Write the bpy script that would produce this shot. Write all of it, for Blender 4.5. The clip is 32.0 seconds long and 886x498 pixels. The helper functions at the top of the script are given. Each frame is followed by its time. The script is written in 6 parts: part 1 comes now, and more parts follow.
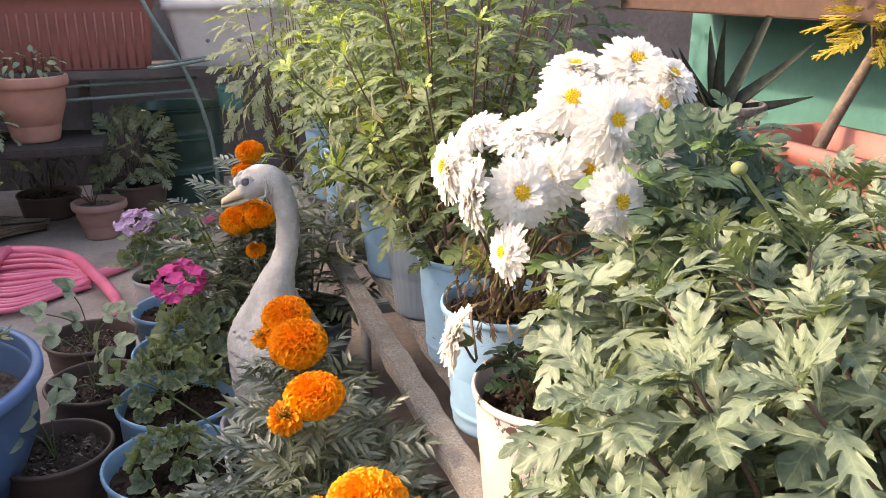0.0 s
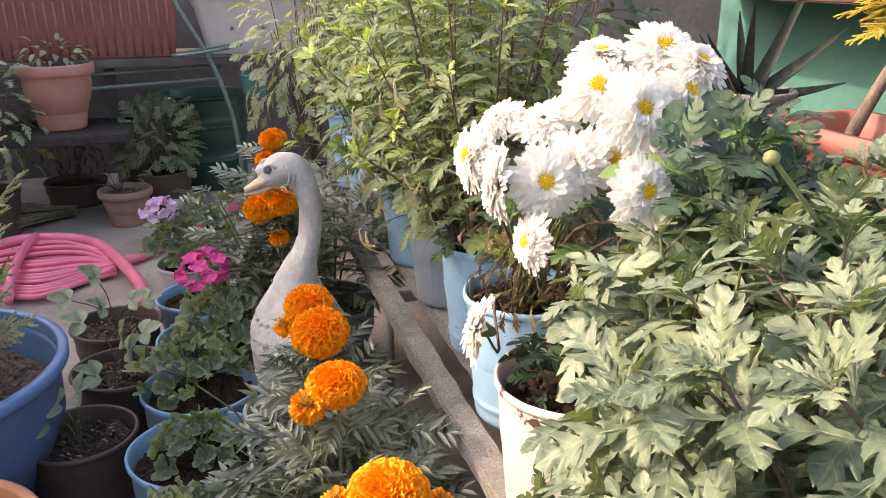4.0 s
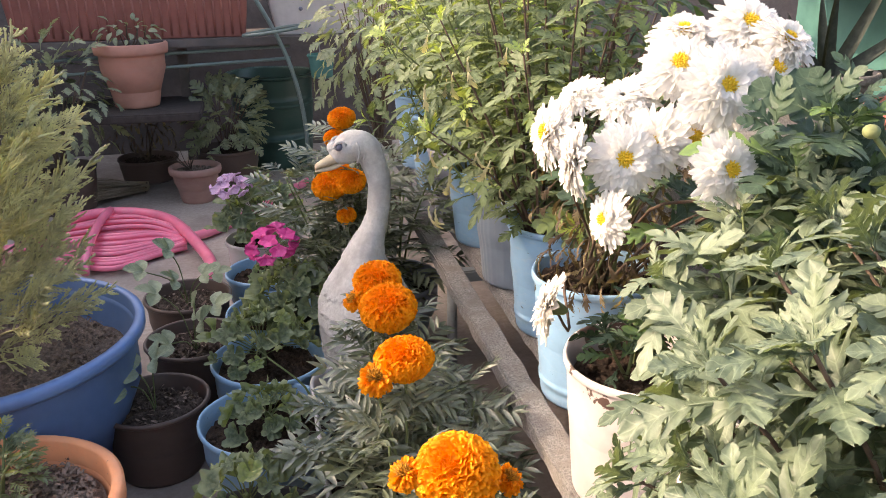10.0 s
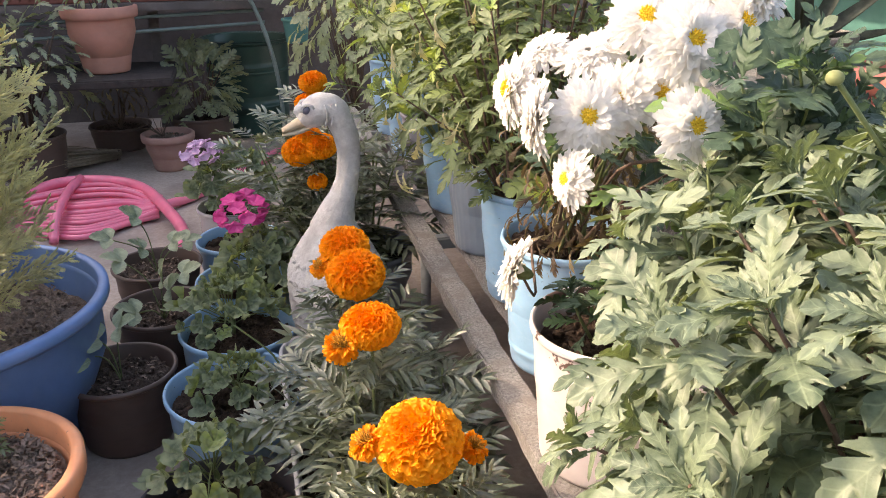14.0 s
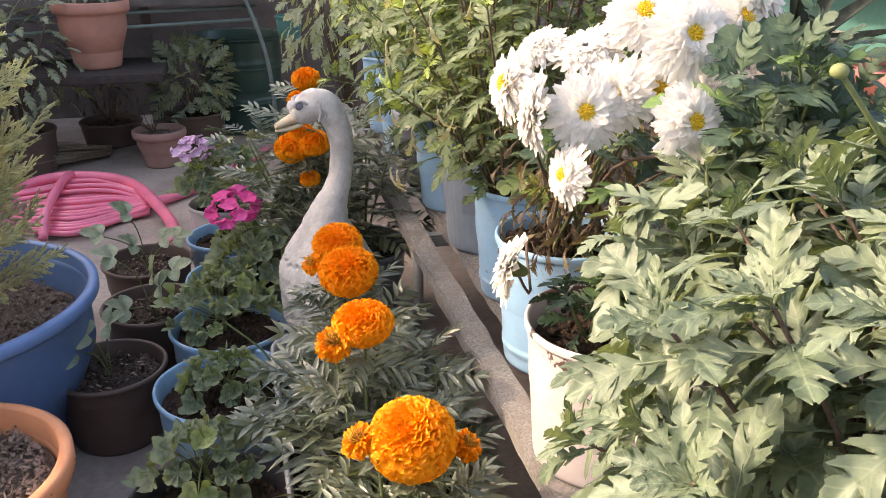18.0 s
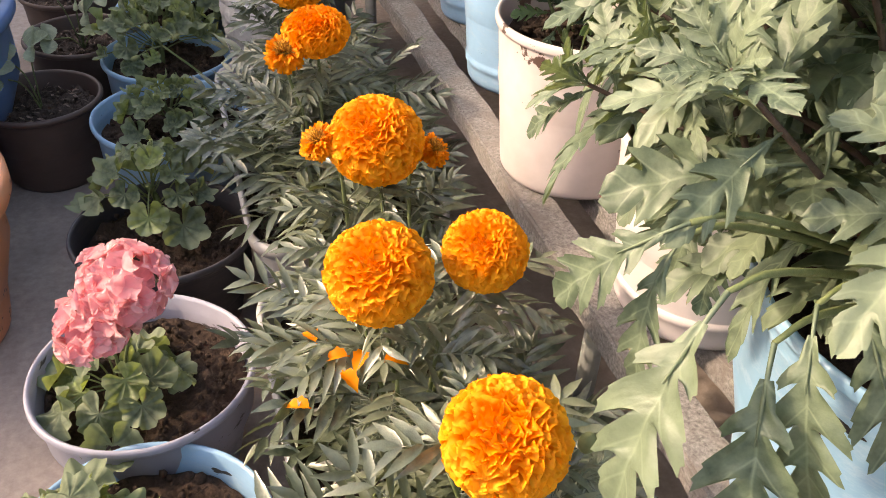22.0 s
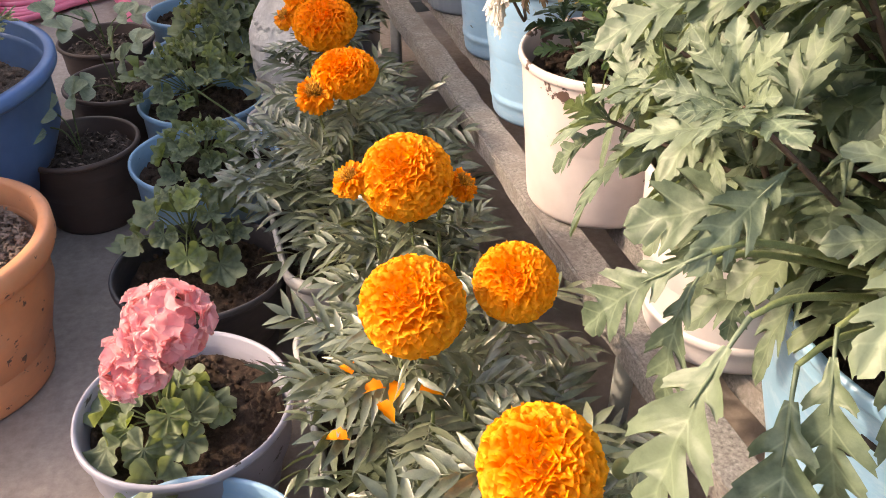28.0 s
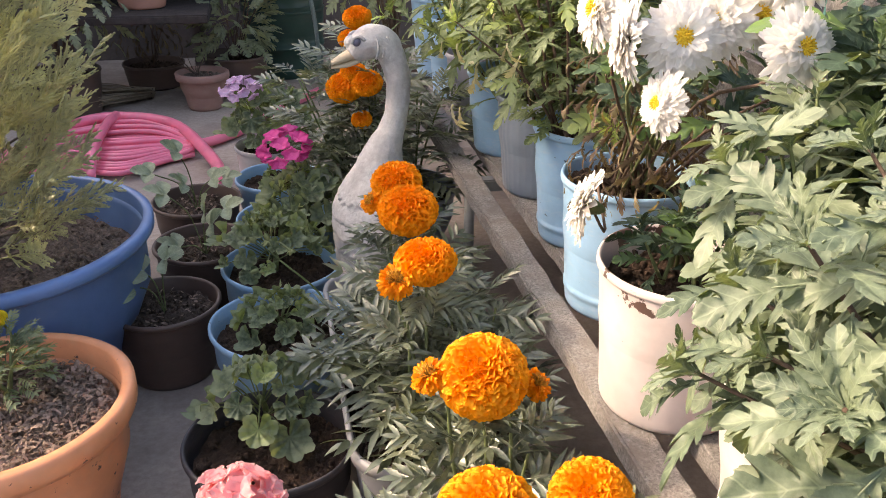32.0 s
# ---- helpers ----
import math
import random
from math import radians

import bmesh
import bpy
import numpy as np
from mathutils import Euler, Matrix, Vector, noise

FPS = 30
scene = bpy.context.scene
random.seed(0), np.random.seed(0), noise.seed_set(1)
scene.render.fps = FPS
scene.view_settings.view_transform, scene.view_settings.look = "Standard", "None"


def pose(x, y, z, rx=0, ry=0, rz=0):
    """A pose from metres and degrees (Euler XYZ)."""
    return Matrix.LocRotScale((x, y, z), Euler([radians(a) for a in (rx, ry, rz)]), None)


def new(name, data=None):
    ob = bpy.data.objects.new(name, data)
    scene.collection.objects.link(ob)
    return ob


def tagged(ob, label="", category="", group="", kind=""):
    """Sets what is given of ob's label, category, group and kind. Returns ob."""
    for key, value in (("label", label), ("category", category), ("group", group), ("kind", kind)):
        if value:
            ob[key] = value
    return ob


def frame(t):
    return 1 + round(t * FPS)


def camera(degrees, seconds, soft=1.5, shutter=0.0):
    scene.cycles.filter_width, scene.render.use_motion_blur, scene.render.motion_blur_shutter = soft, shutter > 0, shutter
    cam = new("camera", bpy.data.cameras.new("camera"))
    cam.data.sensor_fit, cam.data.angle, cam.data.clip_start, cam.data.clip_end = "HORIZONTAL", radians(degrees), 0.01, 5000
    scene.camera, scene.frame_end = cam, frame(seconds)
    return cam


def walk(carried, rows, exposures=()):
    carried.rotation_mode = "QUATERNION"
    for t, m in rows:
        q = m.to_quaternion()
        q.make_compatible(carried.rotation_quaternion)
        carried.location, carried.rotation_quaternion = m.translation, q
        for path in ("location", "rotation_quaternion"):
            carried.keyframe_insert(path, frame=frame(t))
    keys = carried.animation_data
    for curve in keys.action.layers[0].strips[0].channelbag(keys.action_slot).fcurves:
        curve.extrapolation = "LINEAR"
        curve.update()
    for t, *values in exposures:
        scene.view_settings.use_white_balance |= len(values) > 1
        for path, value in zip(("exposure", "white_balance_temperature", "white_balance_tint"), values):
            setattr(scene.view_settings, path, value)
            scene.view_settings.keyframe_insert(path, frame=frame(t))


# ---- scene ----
from mathutils import bvhtree

cam = camera(56.6, 32.0, soft=0.92)
METRES, EYE, TILT, LEAN, TURN = 1.0, 1.12, -18.0, 0.0, -18.5
ROWS = [
    (0.0, 0.0, 0.0, 0.0, 0.0, 0.0, -0.0),
    (0.5, -0.008, 0.0086, -0.0031, 1.07, -0.85, -0.5),
    (1.0, -0.0105, 0.0119, 0.0, 1.53, -1.14, -0.69),
    (1.5, 0.0016, 0.0093, 0.0029, 1.5, -1.12, -0.56),
    (2.0, 0.0051, 0.0103, 0.0052, 1.53, -1.03, -0.42),
    (2.5, 0.0007, 0.0079, 0.0059, 1.52, -0.83, -0.26),
    (4.5, 0.0004, 0.0193, -0.0029, 1.81, -0.9, -0.07),
    (5.0, -0.0102, 0.0335, -0.0082, 2.2, -1.5, -0.17),
    (5.5, -0.0104, 0.0284, -0.0066, 2.46, -1.7, -0.3),
    (6.0, -0.0103, 0.0259, -0.003, 2.37, -1.76, -0.52),
    (6.5, -0.0075, 0.0247, -0.0009, 2.3, -1.76, -0.55),
    (7.0, -0.0037, 0.0222, 0.0015, 2.31, -1.8, -0.45),
    (7.5, -0.0037, 0.0267, -0.0003, 2.27, -1.83, -0.44),
    (8.0, -0.0094, 0.0227, -0.0036, 2.66, -1.77, -0.59),
    (8.5, 0.0135, 0.0114, 0.0023, 3.17, -1.6, -0.36),
    (9.0, 0.0097, 0.0061, 0.0042, 3.71, -1.51, -0.42),
    (9.5, -0.0114, -0.0018, -0.0105, 4.58, -1.68, -0.95),
    (10.0, -0.0189, 0.0052, -0.0085, 5.66, -2.02, -1.35),
    (10.5, -0.0122, 0.0023, -0.005, 6.56, -2.2, -1.36),
    (11.0, 0.0035, 0.0013, -0.0076, 6.67, -2.49, -1.25),
    (11.5, 0.0051, 0.0358, -0.0189, 6.15, -3.26, -1.19),
    (12.0, 0.0017, 0.049, -0.0177, 5.78, -3.83, -1.07),
    (12.5, 0.0099, 0.0421, -0.0155, 5.39, -4.05, -0.88),
    (13.0, 0.0084, 0.0432, -0.0148, 5.12, -4.15, -0.79),
    (13.5, -0.0013, 0.0421, -0.0237, 4.83, -4.23, -1.12),
    (14.0, 0.0069, 0.0401, -0.0186, 4.55, -4.07, -1.24),
    (14.5, 0.0063, 0.0397, -0.0172, 4.44, -3.85, -1.12),
    (16.5, -0.0018, 0.051, -0.0255, 3.97, -4.06, -1.69),
    (17.0, 0.0018, 0.0501, -0.0228, 3.95, -4.05, -1.7),
    (17.5, 0.0075, 0.0461, -0.0202, 3.92, -4.03, -1.65),
    (18.0, 0.0019, 0.0484, -0.0236, 3.96, -4.07, -1.65),
    (18.5, 0.0039, 0.0477, -0.0217, 4.02, -4.05, -1.6),
    (19.0, 0.0092, 0.0477, -0.0193, 3.98, -3.98, -1.35),
    (19.5, 0.0142, 0.0466, -0.0173, 3.8, -3.91, -1.2),
    (20.0, 0.001, 0.0622, -0.0343, 3.71, -5.94, -1.81),
    (20.5, -0.0195, 0.0919, -0.062, 3.71, -9.91, -2.76),
    (21.0, -0.0352, 0.1173, -0.0881, 2.61, -12.75, -3.0),
    (21.5, -0.0312, 0.1076, -0.1125, 1.56, -15.38, -2.86),
    (22.0, -0.0215, 0.1056, -0.1342, 0.33, -19.39, -2.19),
    (22.5, -0.0114, 0.116, -0.1923, -0.92, -23.21, -1.85),
    (23.0, -0.0141, 0.1133, -0.2089, -1.5, -25.82, -2.18),
    (23.5, -0.008, 0.0932, -0.2361, -2.46, -27.56, -2.74),
    (24.0, 0.0157, 0.0758, -0.2642, -2.97, -30.17, -3.36),
    (24.5, 0.0338, 0.0827, -0.2899, -3.12, -31.57, -3.55),
    (26.5, 0.0261, 0.1013, -0.2592, -2.17, -29.96, -1.99),
    (27.0, 0.0249, 0.1003, -0.2005, -1.21, -24.78, -0.14),
    (27.5, 0.0051, 0.1006, -0.1535, 0.25, -19.78, 0.12),
    (28.0, -0.0242, 0.0832, -0.1245, 1.75, -17.28, -0.22),
    (28.5, -0.0251, 0.0715, -0.1049, 3.83, -14.23, -1.03),
    (29.0, -0.0351, 0.0566, -0.0678, 5.58, -11.52, -2.0),
    (29.5, -0.0436, 0.0564, -0.0487, 6.4, -10.32, -2.1),
    (30.0, -0.0547, 0.0559, -0.0462, 6.9, -9.37, -2.08),
    (30.5, -0.0465, 0.0613, -0.0499, 6.72, -8.37, -2.21),
    (31.0, -0.0493, 0.0622, -0.0483, 6.44, -7.73, -2.42),
    (31.5, -0.0522, 0.0694, -0.0537, 6.17, -7.53, -2.68),
    (32.0, -0.0551, 0.0671, -0.053, 6.11, -7.34, -2.67),
]
walk(cam, [(t, pose(0, 0, EYE, TILT, LEAN, TURN) @ pose(METRES * x, METRES * y, METRES * z, 90 + pitch, roll, yaw)) for t, x, y, z, yaw, pitch, roll in ROWS], [(0.0, 2.10, 7600.0, 15.5), (5.0, 2.14, 7600.0, 15.5), (19.5, 2.14, 7600.0, 15.5), (22.5, 1.93, 7750.0, 16.0), (24.5, 1.90, 7800.0, 15.0), (26.8, 2.09, 7750.0, 16.0), (28.2, 1.97, 7750.0, 16.0), (30.5, 2.07, 7600.0, 15.5), (32.0, 2.07, 7600.0, 15.5)])

# ---- world, sun, exposure ----
SUN_TO = Vector((-0.80, 0.30, 0.56)).normalized()
world = bpy.data.worlds.new("sky")
scene.world = world
world.use_nodes = True
wn = world.node_tree.nodes
sky = wn.new("ShaderNodeTexSky")
sky.sky_type = "NISHITA"
sky.sun_disc = False
sky.sun_elevation = math.asin(SUN_TO.z)
sky.sun_rotation = math.atan2(SUN_TO.x, SUN_TO.y)
sky.dust_density = 4.0
sky.ozone_density = 0.85
wn["Background"].inputs["Strength"].default_value = 0.138
world.node_tree.links.new(sky.outputs[0], wn["Background"].inputs["Color"])
sun_data = bpy.data.lights.new("sun", "SUN")
sun_data.energy = 1.22
sun_data.angle = radians(1.6)
sun_data.color = (1.0, 0.87, 0.70)
sun = new("sun", sun_data)
sun.matrix_world = Matrix.Translation((0, 0, 6)) @ SUN_TO.to_track_quat("Z", "Y").to_matrix().to_4x4()

R = random.Random(7)


# ---- materials ----
def lin(c):
    return (*c, 1.0)


def shader(name, rough=0.6, metal=0.0, spec=0.5):
    m = bpy.data.materials.new(name)
    m.use_nodes = True
    nt = m.node_tree
    b = nt.nodes["Principled BSDF"]
    b.inputs["Roughness"].default_value = rough
    b.inputs["Metallic"].default_value = metal
    b.inputs["Specular IOR Level"].default_value = spec
    return m, nt, b


def node(nt, kind, **values):
    n = nt.nodes.new(kind)
    for key, value in values.items():
        n.inputs[key].default_value = value
    return n


def coords(nt):
    return nt.nodes.new("ShaderNodeTexCoord").outputs["Object"]


def noise_fac(nt, vec, scale, detail=4.0, rough=0.6):
    n = node(nt, "ShaderNodeTexNoise", Scale=scale, Detail=detail, Roughness=rough)
    nt.links.new(vec, n.inputs["Vector"])
    return n.outputs["Fac"]


def ramp(nt, fac, a, b, lo=0.35, hi=0.65):
    r = nt.nodes.new("ShaderNodeValToRGB")
    r.color_ramp.elements[0].position, r.color_ramp.elements[1].position = lo, hi
    r.color_ramp.elements[0].color, r.color_ramp.elements[1].color = lin(a), lin(b)
    nt.links.new(fac, r.inputs["Fac"])
    return r.outputs["Color"]


def mix(nt, fac, a, b, mode="MIX"):
    m = nt.nodes.new("ShaderNodeMix")
    m.data_type, m.blend_type = "RGBA", mode
    for socket, value in ((m.inputs["Factor"], fac), (m.inputs["A"], a), (m.inputs["B"], b)):
        if isinstance(value, (int, float)):
            socket.default_value = value
        elif isinstance(value, tuple):
            socket.default_value = lin(value)
        else:
            nt.links.new(value, socket)
    return m.outputs["Result"]


def bump(nt, b, fac, strength, distance):
    n = node(nt, "ShaderNodeBump", Strength=strength, Distance=distance)
    nt.links.new(fac, n.inputs["Height"])
    nt.links.new(n.outputs["Normal"], b.inputs["Normal"])


def rough_stuff(name, a, b2, fine=60.0, coarse=6.0, rough=0.85, depth=0.004, stain=None, spec=0.3):
    """Earthy or mineral surface: two tones, coarse stains, fine relief."""
    m, nt, b = shader(name, rough, spec=spec)
    v = coords(nt)
    col = ramp(nt, noise_fac(nt, v, fine, 6.0, 0.7), a, b2, 0.3, 0.7)
    if stain:
        col = mix(nt, ramp(nt, noise_fac(nt, v, coarse, 5.0), (0, 0, 0), (1, 1, 1), 0.45, 0.7), col, stain)
    nt.links.new(col, b.inputs["Base Color"])
    bump(nt, b, noise_fac(nt, v, fine, 8.0, 0.75), 0.7, depth)
    return m


def painted(name, paint, chip, wear=0.66, scuff=(0.5, 0.5, 0.5), rough=0.38, stretch=3.0, base_wear=0.0, low=(0.0, 0.09), flake_scale=17.0):
    """Painted plastic with flaked chips, dust and scuffs."""
    m, nt, b = shader(name, rough)
    v = coords(nt)
    mp = node(nt, "ShaderNodeMapping")
    mp.inputs["Scale"].default_value = (1, 1, stretch)
    nt.links.new(v, mp.inputs["Vector"])
    tone = ramp(nt, noise_fac(nt, v, 9.0, 5.0), tuple(c * 0.82 for c in paint), tuple(min(1, c * 1.12) for c in paint), 0.3, 0.7)
    dust = ramp(nt, noise_fac(nt, mp.outputs["Vector"], 26.0, 8.0, 0.75), (0, 0, 0), (0.55, 0.55, 0.55), 0.5, 0.75)
    col = mix(nt, dust, tone, scuff)
    flake = noise_fac(nt, mp.outputs["Vector"], flake_scale, 7.0, 0.62)
    if base_wear:
        sep = nt.nodes.new("ShaderNodeSeparateXYZ")
        nt.links.new(v, sep.inputs[0])
        low = node(nt, "ShaderNodeMapRange", **{"From Min": low[0], "From Max": low[1], "To Min": base_wear, "To Max": 0.0})
        nt.links.new(sep.outputs["Z"], low.inputs["Value"])
        add = nt.nodes.new("ShaderNodeMath")
        nt.links.new(flake, add.inputs[0])
        nt.links.new(low.outputs["Result"], add.inputs[1])
        flake = add.outputs[0]
    mask = ramp(nt, flake, (0, 0, 0), (1, 1, 1), wear, wear + 0.012)
    col = mix(nt, mask, col, chip)
    nt.links.new(col, b.inputs["Base Color"])
    bump(nt, b, mask, -0.6, 0.0012)
    return m


def leafy(name, dark, light, back=None, vein=0.0, rough=0.55, sheen=0.35, through_light=0.35, bright=None, zone=0.0):
    """Leaf: dark to light green by plant and by leaf, pale midrib, soft gloss and light passing through."""
    m, nt, b = shader(name, rough, spec=sheen)
    v = coords(nt)
    info = nt.nodes.new("ShaderNodeObjectInfo")
    col = mix(nt, info.outputs["Random"], dark, light)
    if bright:
        pick = ramp(nt, info.outputs["Random"], (0, 0, 0), (1, 1, 1), 0.80, 0.92)
        col = mix(nt, pick, col, bright)
    col = mix(nt, ramp(nt, noise_fac(nt, v, 55.0, 5.0), (0, 0, 0), (0.6, 0.6, 0.6)), col, tuple(min(1, c * 1.5 + 0.012) for c in light))
    if zone:
        # pale frilled margin and a darker ring inside it
        dist = nt.nodes.new("ShaderNodeVectorMath")
        dist.operation = "LENGTH"
        nt.links.new(v, dist.inputs[0])
        rim = node(nt, "ShaderNodeMapRange", **{"From Min": zone * 0.84, "From Max": zone * 1.04, "To Min": 0.0, "To Max": 0.65})
        nt.links.new(dist.outputs["Value"], rim.inputs["Value"])
        band = node(nt, "ShaderNodeMapRange", **{"From Min": zone * 0.16, "From Max": zone * 0.0, "To Min": 0.0, "To Max": 0.35})
        off = nt.nodes.new("ShaderNodeMath")
        off.operation = "SUBTRACT"
        nt.links.new(dist.outputs["Value"], off.inputs[0])
        off.inputs[1].default_value = zone * 0.6
        mag = nt.nodes.new("ShaderNodeMath")
        mag.operation = "ABSOLUTE"
        nt.links.new(off.outputs[0], mag.inputs[0])
        nt.links.new(mag.outputs[0], band.inputs["Value"])
        col = mix(nt, rim.outputs["Result"], col, tuple(min(1, c * 1.45 + 0.02) for c in light))
        col = mix(nt, band.outputs["Result"], col, tuple(c * 0.6 for c in dark))
    if vein:
        sep = nt.nodes.new("ShaderNodeSeparateXYZ")
        nt.links.new(v, sep.inputs[0])
        ab = nt.nodes.new("ShaderNodeMath")
        ab.operation = "ABSOLUTE"
        nt.links.new(sep.outputs["X"], ab.inputs[0])
        line = node(nt, "ShaderNodeMapRange", **{"From Min": 0.0, "From Max": vein, "To Min": 0.45, "To Max": 0.0})
        nt.links.new(ab.outputs[0], line.inputs["Value"])
        pale = tuple(min(1, c * 1.6 + 0.02) for c in light)
        col = mix(nt, line.outputs["Result"], col, pale)
        # side veins running forward from the midrib
        slope = node(nt, "ShaderNodeMath", **{})
        slope.operation = "MULTIPLY_ADD"
        nt.links.new(ab.outputs[0], slope.inputs[0])
        slope.inputs[1].default_value = -1.15
        nt.links.new(sep.outputs["Y"], slope.inputs[2])
        saw = nt.nodes.new("ShaderNodeMath")
        saw.operation = "PINGPONG"
        nt.links.new(slope.outputs[0], saw.inputs[0])
        saw.inputs[1].default_value = 0.0075
        thin = node(nt, "ShaderNodeMapRange", **{"From Min": 0.0, "From Max": 0.0011, "To Min": 0.42, "To Max": 0.0})
        nt.links.new(saw.outputs[0], thin.inputs["Value"])
        col = mix(nt, thin.outputs["Result"], col, pale)
    nt.links.new(col, b.inputs["Base Color"])
    bump(nt, b, noise_fac(nt, v, 130.0, 5.0), 0.35, 0.002)
    tr = nt.nodes.new("ShaderNodeBsdfTranslucent")
    warm = mix(nt, 1.0, col, (1.0, 1.0, 0.45), "MULTIPLY")
    gain = mix(nt, 1.0, warm, (1.6, 1.6, 1.3), "MULTIPLY")
    nt.links.new(gain, tr.inputs["Color"])
    ms = nt.nodes.new("ShaderNodeMixShader")
    ms.inputs[0].default_value = through_light
    nt.links.new(b.outputs[0], ms.inputs[1])
    nt.links.new(tr.outputs[0], ms.inputs[2])
    nt.links.new(ms.outputs[0], nt.nodes["Material Output"].inputs["Surface"])
    return m


def petal_stuff(name, a, b2, through_light=0.3, rough=0.6):
    m, nt, b = shader(name, rough, spec=0.2)
    geo = nt.nodes.new("ShaderNodeNewGeometry")
    v = coords(nt)
    col = mix(nt, geo.outputs["Random Per Island"], a, b2)
    col = mix(nt, ramp(nt, noise_fac(nt, v, 160.0, 3.0), (0, 0, 0), (0.35, 0.35, 0.35)), col, tuple(c * 0.8 for c in a))
    nt.links.new(col, b.inputs["Base Color"])
    tr = nt.nodes.new("ShaderNodeBsdfTranslucent")
    nt.links.new(col, tr.inputs["Color"])
    ms = nt.nodes.new("ShaderNodeMixShader")
    ms.inputs[0].default_value = through_light
    nt.links.new(b.outputs[0], ms.inputs[1])
    nt.links.new(tr.outputs[0], ms.inputs[2])
    nt.links.new(ms.outputs[0], nt.nodes["Material Output"].inputs["Surface"])
    return m


M_FLOOR = rough_stuff("terrace_cement", (0.33, 0.265, 0.222), (0.49, 0.405, 0.345), 60, 2.5, 0.8, 0.002, stain=(0.21, 0.168, 0.145))
M_CONCRETE = rough_stuff("weathered_concrete", (0.12, 0.112, 0.108), (0.44, 0.41, 0.39), 210, 22, 0.92, 0.010, stain=(0.23, 0.20, 0.185))
M_DARKWALL = rough_stuff("dark_plaster", (0.115, 0.092, 0.085), (0.18, 0.148, 0.136), 25, 2, 0.9, 0.004, stain=(0.085, 0.074, 0.07))
M_PARAPET = rough_stuff("limewash_plaster", (0.60, 0.56, 0.50), (0.74, 0.69, 0.62), 30, 2, 0.9, 0.003, stain=(0.5, 0.45, 0.39))
M_TEAL = rough_stuff("teal_paint", (0.068, 0.190, 0.168), (0.088, 0.228, 0.204), 35, 3, 0.6, 0.0015, stain=(0.06, 0.17, 0.16))
M_BEAM = rough_stuff("red_oxide_wood", (0.060, 0.034, 0.026), (0.095, 0.052, 0.040), 30, 4, 0.7, 0.002)
M_SOIL = rough_stuff("moist_soil", (0.020, 0.012, 0.008), (0.11, 0.068, 0.048), 130, 14, 0.95, 0.014, stain=(0.03, 0.018, 0.012))
M_DRYSOIL = rough_stuff("dry_soil", (0.075, 0.054, 0.043), (0.36, 0.27, 0.215), 130, 14, 0.95, 0.014, stain=(0.13, 0.10, 0.08))
M_BROWNSOIL = rough_stuff("brown_potting_soil", (0.038, 0.026, 0.020), (0.17, 0.12, 0.095), 130, 14, 0.95, 0.014, stain=(0.06, 0.042, 0.032))
M_LITTER = rough_stuff("leaf_litter", (0.11, 0.075, 0.058), (0.38, 0.27, 0.21), 90, 25, 0.9, 0.003)
M_BLUE = painted("sky_blue_paint", (0.26, 0.44, 0.62), (0.03, 0.028, 0.03), 0.69, (0.42, 0.50, 0.58))
# The whiter scuff colour also paints in the front pot's glossy sheen.
M_BLUEWORN = painted("flaking_sky_blue_paint", (0.22, 0.40, 0.56), (0.012, 0.012, 0.014), 0.700, (0.50, 0.58, 0.64), base_wear=0.10, stretch=2.4, flake_scale=11.0)
M_BARE = rough_stuff("bare_black_plastic", (0.010, 0.010, 0.011), (0.022, 0.020, 0.020), 90, 12, 0.55, 0.001)
M_TUB = painted("royal_blue_plastic", (0.115, 0.215, 0.44), (0.12, 0.17, 0.28), 0.75, (0.16, 0.24, 0.40), stretch=1)
M_WHITE = painted("dusty_white_paint", (0.61, 0.545, 0.53), (0.09, 0.06, 0.055), 0.70, (0.55, 0.47, 0.45))
M_WHITECHIP = painted("chipped_white_paint", (0.62, 0.55, 0.535), (0.10, 0.06, 0.05), 0.67, (0.55, 0.47, 0.45), base_wear=0.16, low=(0.222, 0.165), stretch=1.2)
M_LILAC = painted("whitish_lilac_paint", (0.37, 0.36, 0.43), (0.06, 0.05, 0.05), 0.635, (0.36, 0.335, 0.37))
M_TROUGH = painted("grey_white_plastic", (0.39, 0.375, 0.37), (0.2, 0.17, 0.16), 0.72, (0.33, 0.30, 0.285), rough=0.6)
M_GREYPOT = painted("dusty_grey_blue_plastic", (0.27, 0.31, 0.36), (0.14, 0.14, 0.15), 0.72, (0.30, 0.32, 0.34), stretch=0.4)
M_BLACK = painted("black_nursery_plastic", (0.100, 0.062, 0.048), (0.10, 0.07, 0.055), 0.71, (0.062, 0.043, 0.035), rough=0.5)
M_DARKPOT = painted("charcoal_plastic", (0.045, 0.04, 0.045), (0.11, 0.09, 0.085), 0.70, (0.11, 0.095, 0.09), rough=0.5)
M_ORANGE = painted("orange_plastic", (0.76, 0.315, 0.155), (0.12, 0.06, 0.04), 0.700, (0.62, 0.33, 0.20), rough=0.5, stretch=1.0, flake_scale=55.0, base_wear=0.07, low=(0.235, 0.275))
M_TERRA = painted("terracotta", (0.45, 0.205, 0.15), (0.22, 0.10, 0.075), 0.72, (0.40, 0.24, 0.19), rough=0.8)
M_PALETERRA = painted("pale_terracotta", (0.36, 0.20, 0.16), (0.2, 0.11, 0.09), 0.72, (0.38, 0.27, 0.23), rough=0.8)
M_BRICKRED = painted("brick_red_plastic", (0.30, 0.10, 0.08), (0.14, 0.05, 0.04), 0.73, (0.27, 0.13, 0.11), rough=0.6)
M_GREENDRUM = painted("bottle_green_plastic", (0.02, 0.06, 0.045), (0.03, 0.04, 0.035), 0.74, (0.05, 0.07, 0.06))
